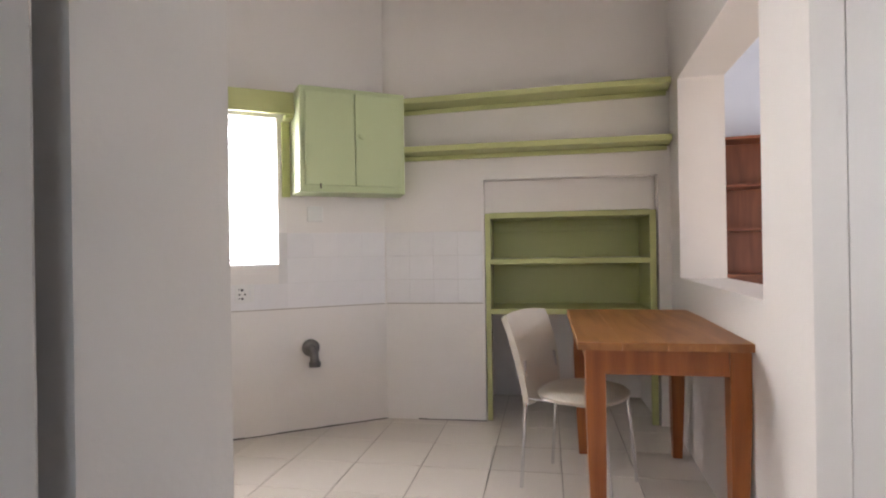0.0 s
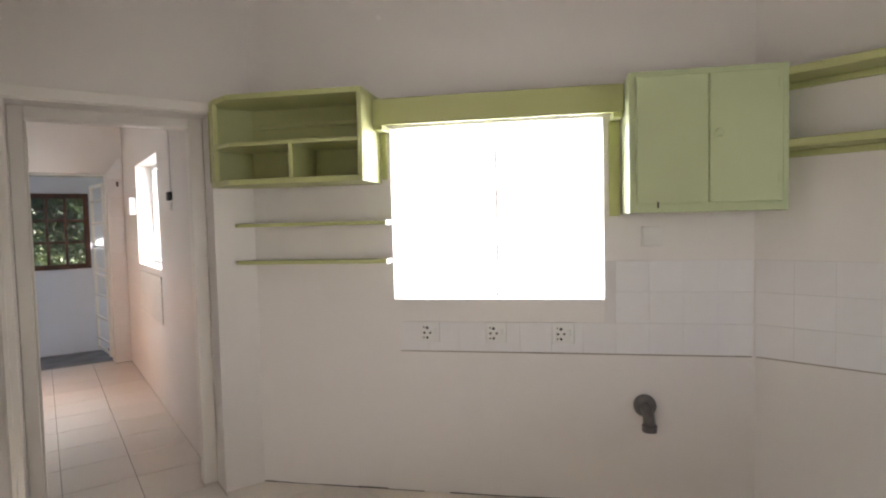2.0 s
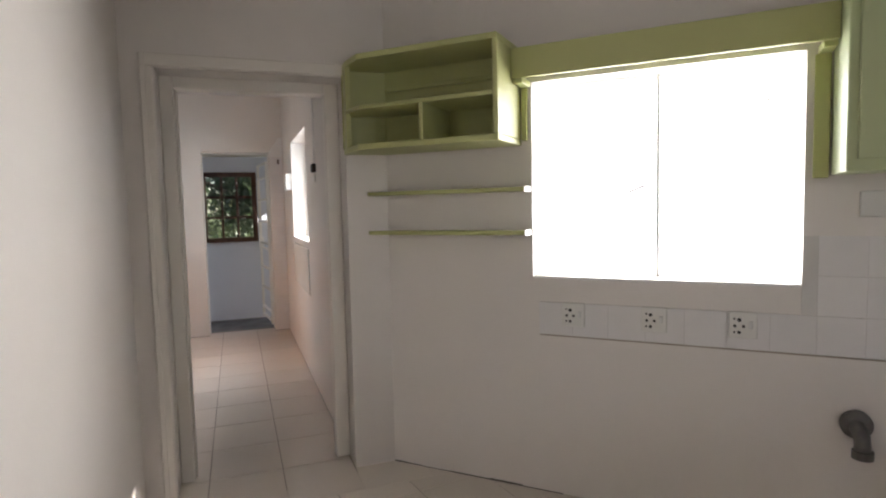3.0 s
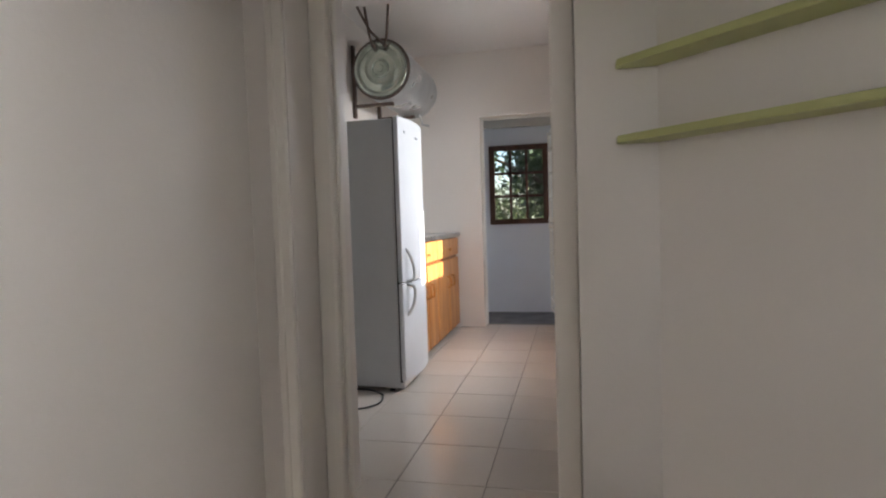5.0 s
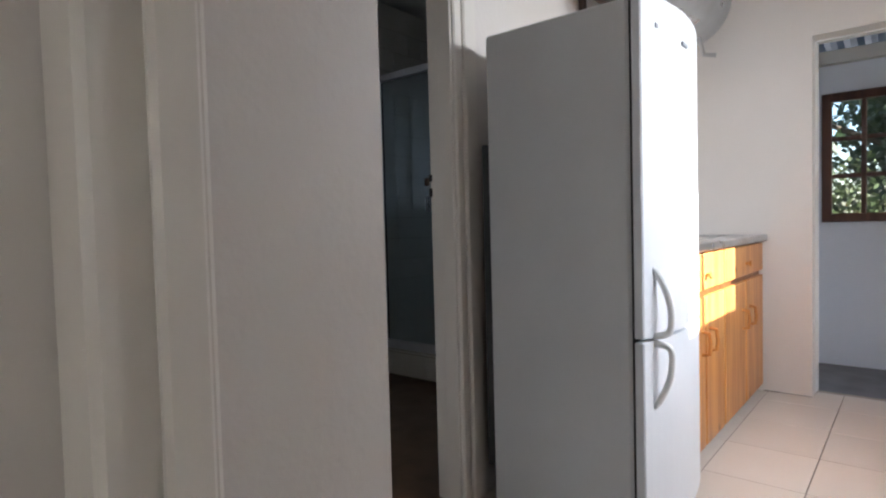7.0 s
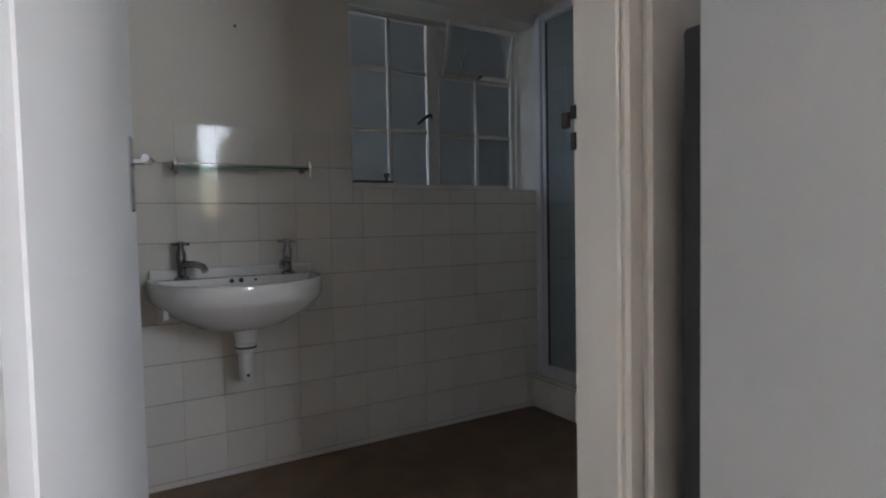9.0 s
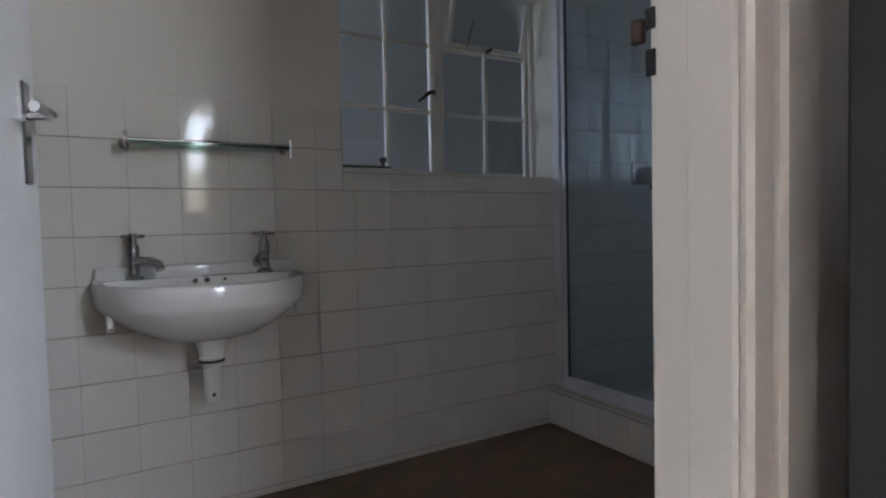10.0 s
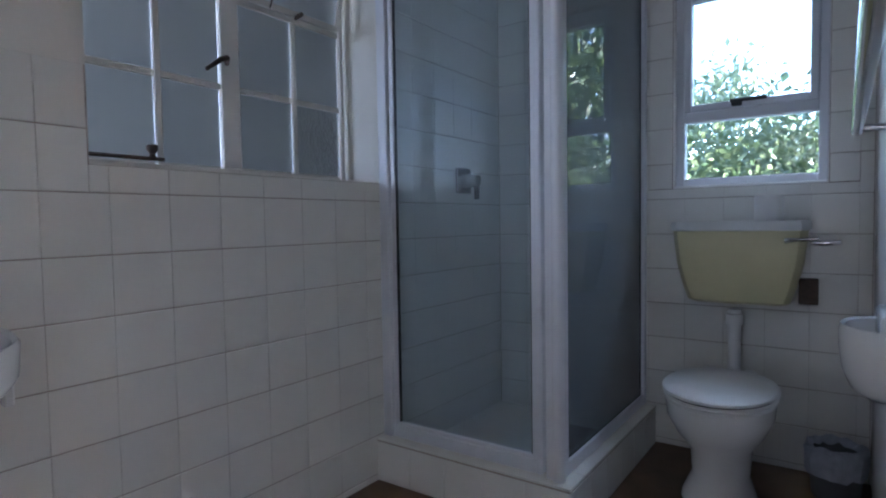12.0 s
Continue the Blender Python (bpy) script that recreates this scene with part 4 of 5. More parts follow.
part("back_panel", bx(0.276, 0.288, -0.94, -0.02, 0, 1.97), M_SHELFWOOD, t)
part("shelf_edge", bx(-0.004, 0.004, -0.92, -0.04, 0.88, 0.905, 0.001), M_SHELFWOOD, t)

# ---- corridor ----
t = thing("fridge", pose(-0.70, 3.668, 0), "white upright two-door fridge with curved door handles", "fridge")
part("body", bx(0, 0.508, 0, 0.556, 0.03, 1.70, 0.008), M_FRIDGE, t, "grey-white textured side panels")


def bulged_door(z0, z1):
    b = bmesh.new()
    n = 14
    prof = [(0.525 + 0.056 * math.sin(math.pi * (0.10 + 0.80 * i / n)) ** 0.8, 0.0 + 0.556 * i / n) for i in range(n + 1)]
    pts = [(0.518, 0.0), *prof, (0.518, 0.556)]
    b = prism(pts, z0, z1, 0.004)
    return b


part("gasket", bx(0.507, 0.519, 0.012, 0.545, 0.06, 1.69), M_BLACK, t, "dark rubber door seal")
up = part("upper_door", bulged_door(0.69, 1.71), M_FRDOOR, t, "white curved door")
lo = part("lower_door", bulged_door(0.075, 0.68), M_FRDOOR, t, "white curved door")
part("plinth", bx(0.40, 0.53, 0.02, 0.54, 0.02, 0.074, 0.004), M_HANDLE, t)
part("handle", tube(smooth_line([(0.535, 0.055, 0.905), (0.565, 0.06, 0.885), (0.594, 0.068, 0.82), (0.604, 0.072, 0.755), (0.596, 0.068, 0.705), (0.55, 0.058, 0.692)]), 0.0105, steps=12), M_HANDLE, up, "curved pale grey plastic handle", smooth=True)
part("handle", tube(smooth_line([(0.55, 0.058, 0.672), (0.598, 0.068, 0.66), (0.604, 0.072, 0.61), (0.594, 0.068, 0.55), (0.565, 0.06, 0.49), (0.535, 0.055, 0.468)]), 0.0105, steps=12), M_HANDLE, lo, "curved pale grey plastic handle", smooth=True)
part("badge", bx(0.558, 0.566, 0.075, 0.11, 1.615, 1.63, 0.001), M_BADGE, up, "small grey badge")
part("badge", bx(0.582, 0.588, 0.26, 0.31, 1.60, 1.612, 0.001), M_BADGE, up, "small grey badge")
part("condenser", bx(-0.05, -0.004, 0.03, 0.53, 0.16, 1.33, 0.006), M_BLACK, t, "black condenser grille")
for y in (0.05, 0.49):
    for x in (0.04, 0.44):
        part("foot", lathe([(0, 0), (0.02, 0), (0.02, 0.02), (0.01, 0.03), (0, 0.03)], 12, m=pose(x, y, 0.0)), M_BLACK, t)
t = thing("power_cable", pose(0, 0, 0), "black power cable looped on the tiles", "cable")
part("cord", tube(smooth_line([(x, y, 0.008) for x, y in ((-0.74, 3.50), (-0.70, 3.57), (-0.677, 3.66), (-0.60, 3.70), (-0.528, 3.69), (-0.40, 3.679), (-0.303, 3.614), (-0.27, 3.558), (-0.25, 3.44), (-0.292, 3.358), (-0.357, 3.313), (-0.459, 3.322), (-0.557, 3.341), (-0.68, 3.40))]), 0.0055, steps=8), M_BLACK, t, smooth=True)


def sink_unit(y0, y1, drawers, doors, label):
    t = thing("sink_cupboard", pose(-0.815, y0, 0), label, "cupboard", "pine cupboards under the sink")
    w = y1 - y0
    part("carcass", bx(0, 0.555, 0.002, w - 0.002, 0.03, 0.905, 0.003), M_PINECORE, t, "pine carcass darkened to shade the door gaps")
    part("toe_kick", bx(0.02, 0.51, 0.01, w - 0.01, 0.0, 0.03), M_BLACK, t)
    n = len(drawers)
    for i in range(n):
        d = part("drawer_front", bx(0.556, 0.576, i * w / n + 0.009, (i + 1) * w / n - 0.009, 0.735, 0.895, 0.004), M_PINE, t)
        part("knob", lathe([(0, 0), (0.008, 0), (0.007, 0.012), (0.016, 0.02), (0.014, 0.028), (0, 0.03)], 14, m=pose(0.576, (i + 0.5) * w / n, 0.80, 0, 90)), M_PINE, d, smooth=True)
    n = doors
    for i in range(n):
        d = part("cupboard_door", bx(0.556, 0.576, i * w / n + 0.009, (i + 1) * w / n - 0.009, 0.045, 0.708, 0.004), M_PINE, t)
        hy = (i + (0.82 if i % 2 == 0 else 0.18)) * w / n
        part("handle", tube([(0.576, hy, 0.46), (0.605, hy, 0.465), (0.61, hy, 0.51), (0.605, hy, 0.555), (0.576, hy, 0.56)], 0.009, steps=8), M_PINE, d, smooth=True)
    return t


sink_unit(4.32, 4.955, (1,), 2, "orange pine cupboard with a drawer and two doors")
sink_unit(4.958, 5.845, (1,), 2, "knotty orange pine cupboard with a wide drawer")
t = thing("steel_sink_top", pose(-0.815, 4.30, 0), "stainless steel sink top with a raised edge", "sink")
b = bx(0.004, 0.60, 0, 1.55, 0.907, 0.945, 0.006)
part("top", b, M_STEEL, t)
part("upstand", bx(0.0, 0.02, 0.002, 1.548, 0.9455, 0.985, 0.004), M_STEEL, t)
for i in range(7):
    part("drainer_rib", bx(0.1 + 0.055 * i, 0.112 + 0.055 * i, 0.95, 1.45, 0.9445, 0.949, 0.002), M_STEEL, t)
part("bowl_rim", bx(0.11, 0.50, 0.30, 0.80, 0.945, 0.951, 0.003), M_STEEL, t)

# water heater on the wall
t = thing("water_heater", pose(-0.53, 4.52, 2.235), "grey steel horizontal water heater on wall brackets", "water heater")
part("tank", lathe([(0.222, 0), (0.225, 0.01), (0.225, 0.90), (0.20, 0.94), (0, 0.95)], 40, m=pose(0, 0, 0, -90)), M_TANK, t, "dull galvanised shell", smooth=True)
cap = part("end_cap", lathe([(0.215, 0.0), (0.207, -0.014), (0.19, -0.018), (0.178, -0.010), (0.168, -0.009), (0.155, -0.019), (0.12, -0.026), (0.112, -0.021), (0.072, -0.026), (0.068, -0.036), (0.058, -0.038), (0.052, -0.030), (0.03, -0.031), (0.027, -0.037), (0, -0.038)], 48, m=pose(0, 0, 0, -90)), M_TANKEND, t, "glossy grey-green end cap", smooth=True)
part("rim_band", lathe([(0.214, -0.004), (0.229, -0.006), (0.231, 0.012), (0.224, 0.016)], 40, m=pose(0, 0, 0, -90)), M_RUST, t, "dark rim band", smooth=True)
part("sticker", bx(0.055, 0.115, -0.028, -0.024, 0.10, 0.14, 0.001), M_LABEL, t, "green sticker", at=pose(0, 0.012, 0, 0, 0, 8))
part("cover_plate", lathe([(0, -0.03), (0.035, -0.03), (0.035, -0.036), (0, -0.037)], 24, m=pose(0.075, 0.01, -0.075, -90)), M_TANKEND, t)
for dx in (-0.04, 0.05):
    part("fitting", lathe([(0, 0), (0.016, 0), (0.016, 0.025), (0.01, 0.03), (0, 0.03)], 12, m=pose(dx, -0.02, 0.165, 90)), M_RUST, t)
part("feed_pipe", tube([(-0.04, -0.045, 0.165), (-0.06, -0.06, 0.24), (-0.09, -0.07, 0.45)], 0.011, steps=8), M_RUST, t, "dark copper pipe", smooth=True)
part("feed_pipe", tube([(0.05, -0.045, 0.165), (0.075, -0.06, 0.22), (0.10, -0.07, 0.45)], 0.011, steps=8), M_RUST, t, "dark copper pipe", smooth=True)
part("feed_pipe", tube([(0.045, -0.05, 0.17), (-0.05, -0.075, 0.27), (-0.14, -0.09, 0.45)], 0.010, steps=8), M_RUST, t, "dark copper pipe", smooth=True)
for y in (0.12, 0.72):
    b = bx(-0.288, -0.262, y, y + 0.04, -0.33, 0.24, 0.003)
    bx(-0.262, 0.05, y, y + 0.04, -0.25, -0.226, 0.003, bm=b)
    part("bracket", b, M_RUST, t, "rusty steel bracket")
part("drain_valve", tube([(0.08, 0.80, -0.20), (0.10, 0.82, -0.30), (0.16, 0.84, -0.31)], 0.012, steps=8), M_STEEL, t, smooth=True)

# alarm keypad with its cable
t = thing("alarm_sensor", pose(0.884, 3.10, 1.69), "small black wall sensor with a thin cable", "sensor")
part("case", bx(-0.03, 0, -0.035, 0.035, -0.03, 0.03, 0.006, seg=2), M_BLACK, t)
part("cable", tube([(-0.006, 0, 0.03), (-0.006, 0, 0.98)], 0.005, steps=6), M_WHITE, t)
part("base_plate", bx(-0.012, 0, -0.02, 0.02, -0.10, -0.045, 0.004), M_PVC, t)
t = thing("wall_panel", pose(0.884, 4.25, 0.70), "flat greyish painted panel under the corridor window", "panel")
part("board", bx(-0.008, 0, -0.58, 0.58, 0, 0.38, 0.003), M_PLASTER, t)
t = thing("fuse_cover", pose(0.73, 5.853, 2.006), "white painted cover plate with a slanted top", "cover plate")
part("plate", prism([(0, 0), (0.150, 0), (0.150, 0.22), (0.11, 0.22), (0, 0.06)], 0, 0.014, 0.002), M_WHITE, t, at=pose(0, 0, 0, 90))
t = thing("junction_box", pose(0.825, 4.95, 1.60), "small white plastic junction box beside the window", "junction box")
part("case", bx(0, 0.062, -0.05, 0, 0, 0.165, 0.005, seg=2), M_PVC, t)
part("cover", bx(0.004, 0.058, -0.056, -0.0505, 0.005, 0.16, 0.004), M_PVC, t)
t = thing("wall_hook", pose(0.83, 5.845, 1.93), "small dark metal wall hook", "hook")
part("plate", bx(-0.012, 0.012, -0.004, 0, 0, 0.05, 0.002), M_RUST, t)
part("arm", tube([(0, -0.003, 0.035), (0, -0.03, 0.02), (0, -0.035, 0.005), (0, -0.028, -0.005)], 0.005, steps=8), M_RUST, t, smooth=True)

# ---- bathroom ----
def rings_mesh(rings, close=True):
    b = bmesh.new()
    vs = [[b.verts.new(p) for p in r] for r in rings]
    n = len(vs[0])
    for p, q in zip(vs, vs[1:]):
        for i in range(n):
            b.faces.new((p[i], p[(i + 1) % n], q[(i + 1) % n], q[i]))
    if close:
        b.faces.new(vs[0][::-1])
        b.faces.new(vs[-1])
    return b


def d_ring(half, depth, z, y0, n=40, back=0.0, power=0.75):
    """A D-shaped outline: straight along the wall side, bowed towards the room."""
    pts = []
    for i in range(n):
        a = math.pi * i / (n - 1)
        pts.append((half * math.copysign(abs(math.cos(a)) ** power, math.cos(a)), y0 - back - depth * math.sin(a) ** power, z))
    return pts


def wash_basin(name, m, half, depth, label):
    t = thing(name, m, label, "basin")
    r = [d_ring(half * 0.25, depth * 0.35, -0.198, -0.06), d_ring(half * 0.55, depth * 0.62, -0.175, -0.03), d_ring(half * 0.80, depth * 0.84, -0.128, -0.01),
         d_ring(half * 0.96, depth * 0.965, -0.085, -0.003), d_ring(half * 0.99, depth * 0.99, -0.066, -0.003), d_ring(half, depth, -0.008, -0.003), d_ring(half * 0.985, depth * 0.985, 0.0, -0.004),
         d_ring(half * 0.90, depth * 0.78, -0.001, -0.10 * depth / 0.42), d_ring(half * 0.86, depth * 0.74, -0.02, -0.105 * depth / 0.42), d_ring(half * 0.70, depth * 0.60, -0.09, -0.12 * depth / 0.42),
         d_ring(half * 0.40, depth * 0.36, -0.14, -0.15 * depth / 0.42), d_ring(half * 0.06, depth * 0.06, -0.145, -0.25 * depth / 0.42)]
    part("bowl", rings_mesh(r), M_CERAMIC, t, smooth=True)
    part("back_ledge", bx(-half * 0.97, half * 0.97, -0.042, -0.003, -0.004, 0.038, 0.008, seg=3), M_CERAMIC, t, smooth=True)
    return t


def pillar_tap(parent, x, y, turn):
    m = pose(x, y, -0.001, 0, 0, turn) @ Matrix.Diagonal((1.12, 1.12, 1.2, 1))
    p = part("tap", lathe([(0, 0), (0.024, 0), (0.024, 0.008), (0.015, 0.014), (0.0135, 0.05), (0.016, 0.056), (0.016, 0.085), (0.011, 0.095), (0.008, 0.112), (0, 0.112)], 20), M_TAP, parent, "chrome pillar tap", smooth=True, at=m)
    part("spout", tube([(0, 0, 0.045), (0, -0.03, 0.05), (0, -0.07, 0.05), (0, -0.10, 0.042), (0, -0.108, 0.028)], [0.012, 0.011, 0.0105, 0.011, 0.012], steps=12), M_TAP, p, smooth=True)
    b = tube([(-0.034, 0, 0.113), (0.034, 0, 0.113)], 0.005, steps=8)
    tube([(0, -0.034, 0.113), (0, 0.034, 0.113)], 0.005, bm=b, steps=8)
    lathe([(0, 0.108), (0.011, 0.108), (0.011, 0.12), (0, 0.122)], 12, bm=b)
    part("cross_head", b, M_TAP, p, smooth=True)


basin = wash_basin("wash_basin", F_BASIN @ pose(0.71, -0.008, 0.825), 0.318, 0.42, "white ceramic wall basin with two chrome taps")
pillar_tap(basin, -0.20, -0.075, 35)
pillar_tap(basin, 0.20, -0.075, -25)
for x, r in ((-0.03, 0.009), (0.005, 0.009), (0.06, 0.005)):
    part("overflow_hole", lathe([(0, 0), (r, 0), (r, 0.003), (0, 0.003)], 12, m=pose(x, -0.121, -0.012, 75)), M_BLACK, basin, "dark overflow hole")
for x in (-0.272, 0.272):
    b = bx(x - 0.012, x + 0.012, -0.22, -0.003, -0.075, -0.05, 0.004)
    bx(x - 0.012, x + 0.012, -0.025, -0.003, -0.17, -0.075, 0.004, bm=b)
    bx(x - 0.010, x + 0.010, -0.225, -0.205, -0.13, -0.06, 0.004, bm=b)
    part("bracket", b, M_PVC, basin, "chipped white bracket")
t = part("waste_trap", lathe([(0, -0.425), (0.022, -0.425), (0.026, -0.41), (0.026, -0.315), (0.036, -0.31), (0.036, -0.285), (0.03, -0.28), (0.036, -0.275), (0.04, -0.25), (0.05, -0.225), (0, -0.225)], 24, m=pose(0.0, -0.19, 0.037)), M_PVC, basin, "grubby white plastic bottle trap", smooth=True)
part("seal_ring", lathe([(0.037, -0.30), (0.039, -0.30), (0.039, -0.292), (0.037, -0.292)], 24, m=pose(0.0, -0.19, 0.037)), M_BLACK, t)
part("trap_hole", lathe([(0, 0), (0.006, 0), (0.006, 0.003), (0, 0.003)], 10, m=pose(0, -0.217, -0.363, 90)), M_BLACK, t)

t = thing("glass_shelf", F_BASIN @ pose(0.75, -0.008, 1.248), "clear glass shelf on chrome brackets", "shelf")
part("glass_plate", bx(-0.255, 0.255, -0.125, -0.012, 0.0, 0.006, 0.001), M_SHELFGL, t)
part("front_rail", tube([(-0.255, -0.122, 0.010), (0.255, -0.122, 0.010)], 0.004, steps=8), M_CHROME, t, smooth=True)
for x in (-0.25, 0.25):
    b = lathe([(0, 0), (0.018, 0), (0.018, 0.006), (0.008, 0.012), (0, 0.012)], 16, m=pose(x, 0, 0.01, 90))
    tube([(x, -0.01, 0.012), (x, -0.13, 0.010)], 0.006, bm=b, steps=8)
    tube([(x, -0.125, 0.03), (x, -0.125, -0.03)], [0.006, 0.004], bm=b, steps=8)
    part("bracket", b, M_CHROME, t, "chrome bracket", smooth=True)
part("wall_screw", lathe([(0, 0), (0.006, 0), (0.005, 0.008), (0, 0.01)], 10, m=pose(0.0, 0.005, 0.58, 90)), M_RUST, t, "small rusty screw")

# shower
F_SH = pose(-2.56, 4.86, 0)
t = thing("shower_kerb", F_SH, "raised white-tiled shower kerb with a plastered edge", "kerb", kind="structure")
for n, c in (("kerb_front", (0.0, 0.815, 0.0, 0.12)), ("kerb_side", (0.695, 0.815, 0.12, 1.0))):
    part(n, bx(c[0], c[1], c[2], c[3], 0.004, 0.168, 0.004), M_BTILE, t)
part("tray", bx(0.0, 0.70, 0.115, 1.0, 0.003, 0.06), M_BTILE, t)
part("kerb_cap", bx(0.004, 0.818, -0.004, 0.118, 0.1685, 0.178, 0.002), M_BTILE, t)
part("kerb_cap", bx(0.698, 0.819, 0.118, 0.998, 0.1685, 0.178, 0.002), M_BTILE, t)
part("cap_joint", bx(0.004, 0.8175, -0.0075, 0.0, 0.1655, 0.1685), M_BGROUT, t, "stained joint under the cap")
part("cap_joint", bx(0.815, 0.8185, 0.0, 0.998, 0.1655, 0.1685), M_BGROUT, t, "stained joint under the cap")
for i in range(5):
    part("tile", bx(0.006 + 0.163 * i, 0.164 + 0.163 * i, -0.006, 0.0, 0.008, 0.166, 0.0015), M_BTILE, t)
for i in range(6):
    part("tile", bx(0.815, 0.821, 0.004 + 0.163 * i, 0.163 + 0.163 * i, 0.008, 0.166, 0.0015), M_BTILE, t)

t = thing("shower_enclosure", F_SH @ pose(0, 0.06, 0.178), "white aluminium shower enclosure with tinted glass", "shower")
H = 1.95
for c in ((0.004, 0.05, -0.025, 0.025), (0.72, 0.775, -0.035, 0.028), (0.675, 0.70, -0.02, 0.02), (0.735, 0.775, 0.90, 0.938)):
    part("post", bx(c[0], c[1], c[2], c[3], 0, H, 0.004), M_ALU, t)
part("corner_trim", lathe([(0.022, 0), (0.022, H)], 16, m=pose(0.762, -0.022, 0)), M_ALU, t, smooth=True)
for z0, z1 in ((0.0, 0.045), (H - 0.045, H)):
    part("rail", bx(0.05, 0.675, -0.018, 0.018, z0, z1, 0.003), M_ALU, t)
    part("rail", bx(0.737, 0.773, 0.028, 0.90, z0, z1, 0.003), M_ALU, t)
door = part("glass_door", bx(0.075, 0.66, -0.003, 0.003, 0.055, H - 0.055), M_SHGLASS, t, "blue-grey tinted glass")
door.visible_shadow = False
for c in ((0.055, 0.075, 0.045, H - 0.045), (0.66, 0.675, 0.045, H - 0.045)):
    part("door_edge", bx(c[0], c[1], -0.012, 0.012, c[2], c[3], 0.002), M_ALU, t)
part("door_edge", bx(0.075, 0.66, -0.012, 0.012, 0.045, 0.06, 0.002), M_ALU, t)
for x in (0.077, 0.657):
    part("rubber_seal", bx(x - 0.002, x + 0.002, -0.006, 0.006, 0.06, H - 0.06), M_BLACK, t, "black rubber seal")
g = part("glass_panel", bx(0.752, 0.758, 0.04, 0.89, 0.05, H - 0.05), M_SIDEGL, t, "blue-grey tinted glass")
g.visible_shadow = False
for y in (0.038, 0.892):
    part("rubber_seal", bx(0.749, 0.761, y - 0.002, y + 0.002, 0.05, H - 0.05), M_BLACK, t, "black rubber seal")
part("rubber_seal", bx(0.749, 0.761, 0.04, 0.89, 0.046, 0.05), M_BLACK, t, "black rubber seal")

t = thing("shower_mixer", F_BASIN @ pose(2.89, -0.012, 1.225), "square chrome shower mixer", "tap")
part("plate", bx(-0.06, 0.06, -0.012, 0, -0.06, 0.06, 0.01, seg=3), M_DULL, t, smooth=True)
part("knob", lathe([(0, 0), (0.034, 0), (0.034, 0.03), (0.028, 0.045), (0.026, 0.07), (0, 0.072)], 24, m=pose(0.012, -0.012, 0, 90)), M_DULL, t, smooth=True)
part("lever", bx(0.004, 0.02, -0.085, -0.06, -0.09, 0.0, 0.004), M_DULL, t)

# toilet
t = thing("toilet", pose(-1.405, 5.825, 0), "white ceramic toilet with a closed seat lid", "toilet")
prof = [(0.0, 0.13, -0.40, 0.125), (0.03, 0.125, -0.40, 0.12), (0.10, 0.095, -0.38, 0.12), (0.20, 0.105, -0.37, 0.15), (0.26, 0.145, -0.39, 0.20), (0.33, 0.175, -0.41, 0.235), (0.385, 0.18, -0.41, 0.24), (0.395, 0.17, -0.41, 0.23)]
rings = [[(hw * math.cos(2 * math.pi * i / 40), yc + hd * math.sin(2 * math.pi * i / 40), z) for i in range(40)] for z, hw, yc, hd in prof]
part("pan", rings_mesh(rings), M_CERAMIC, t, smooth=True)
part("pan_outlet", tube([(0, -0.30, 0.24), (0, -0.16, 0.26), (0, -0.07, 0.2), (0, -0.05, 0.0)], [0.07, 0.055, 0.05, 0.05], steps=16), M_CERAMIC, t, smooth=True)
for n, z0, z1, sc in (("seat_ring", 0.398, 0.412, 1.0), ("seat_lid", 0.416, 0.434, 1.02)):
    rr = [[(0.186 * sc * k * math.cos(2 * math.pi * i / 44), -0.41 + 0.242 * sc * k * math.sin(2 * math.pi * i / 44), z) for i in range(44)] for k, z in ((0.97, z0), (1.0, z0 + 0.004), (1.0, z1 - 0.006), (0.97, z1), (0.6, z1 + (0.006 if "lid" in n else 0)), (0.02, z1 + (0.008 if "lid" in n else 0)))]
    part(n, rings_mesh(rr), M_PVC, t, "white plastic", smooth=True)
# black ring put in as the shade between seat and lid
part("seat_gap_shade", rings_mesh([[(0.18 * math.cos(2 * math.pi * i / 44), -0.41 + 0.236 * math.sin(2 * math.pi * i / 44), z) for i in range(44)] for z in (0.411, 0.4165)]), M_BLACK, t, "black ring standing for the shade under the lid")
for x in (-0.07, 0.07):
    part("hinge", bx(x - 0.02, x + 0.02, -0.20, -0.165, 0.398, 0.44, 0.008, seg=2), M_PVC, t)
part("flush_pipe", tube([(0, -0.09, 0.66), (0, -0.09, 0.44), (0, -0.10, 0.36), (0, -0.17, 0.34)], 0.024, steps=16), M_PVC, t, "white plastic flush pipe", smooth=True)
part("pipe_collar", lathe([(0.024, 0.60), (0.032, 0.60), (0.032, 0.64), (0.024, 0.645)], 20, m=pose(0, -0.09, 0)), M_PVC, t, smooth=True)

t = thing("cistern", pose(-1.395, 5.852, 0.687), "yellowed plastic cistern with a white lid, on the wall", "cistern")
rr = []
for z, hw, d in ((0.0, 0.165, 0.15), (0.01, 0.182, 0.165), (0.06, 0.198, 0.175), (0.16, 0.222, 0.185), (0.29, 0.236, 0.19)):
    rr.append([(-hw, -0.003, z), (-hw, -d + 0.03, z), (-hw + 0.02, -d + 0.006, z), (0, -d, z), (hw - 0.02, -d + 0.006, z), (hw, -d + 0.03, z), (hw, -0.003, z)])
part("tank", rings_mesh(rr), M_CISTERN, t, smooth=True)
rr = [[(-0.245 * k, -0.003, z), (-0.245 * k, -0.17 * k, z), (-0.22 * k, -0.198 * k, z), (0, -0.206 * k, z), (0.22 * k, -0.198 * k, z), (0.245 * k, -0.17 * k, z), (0.245 * k, -0.003, z)] for k, z in ((1.0, 0.292), (1.0, 0.318), (0.98, 0.328))]
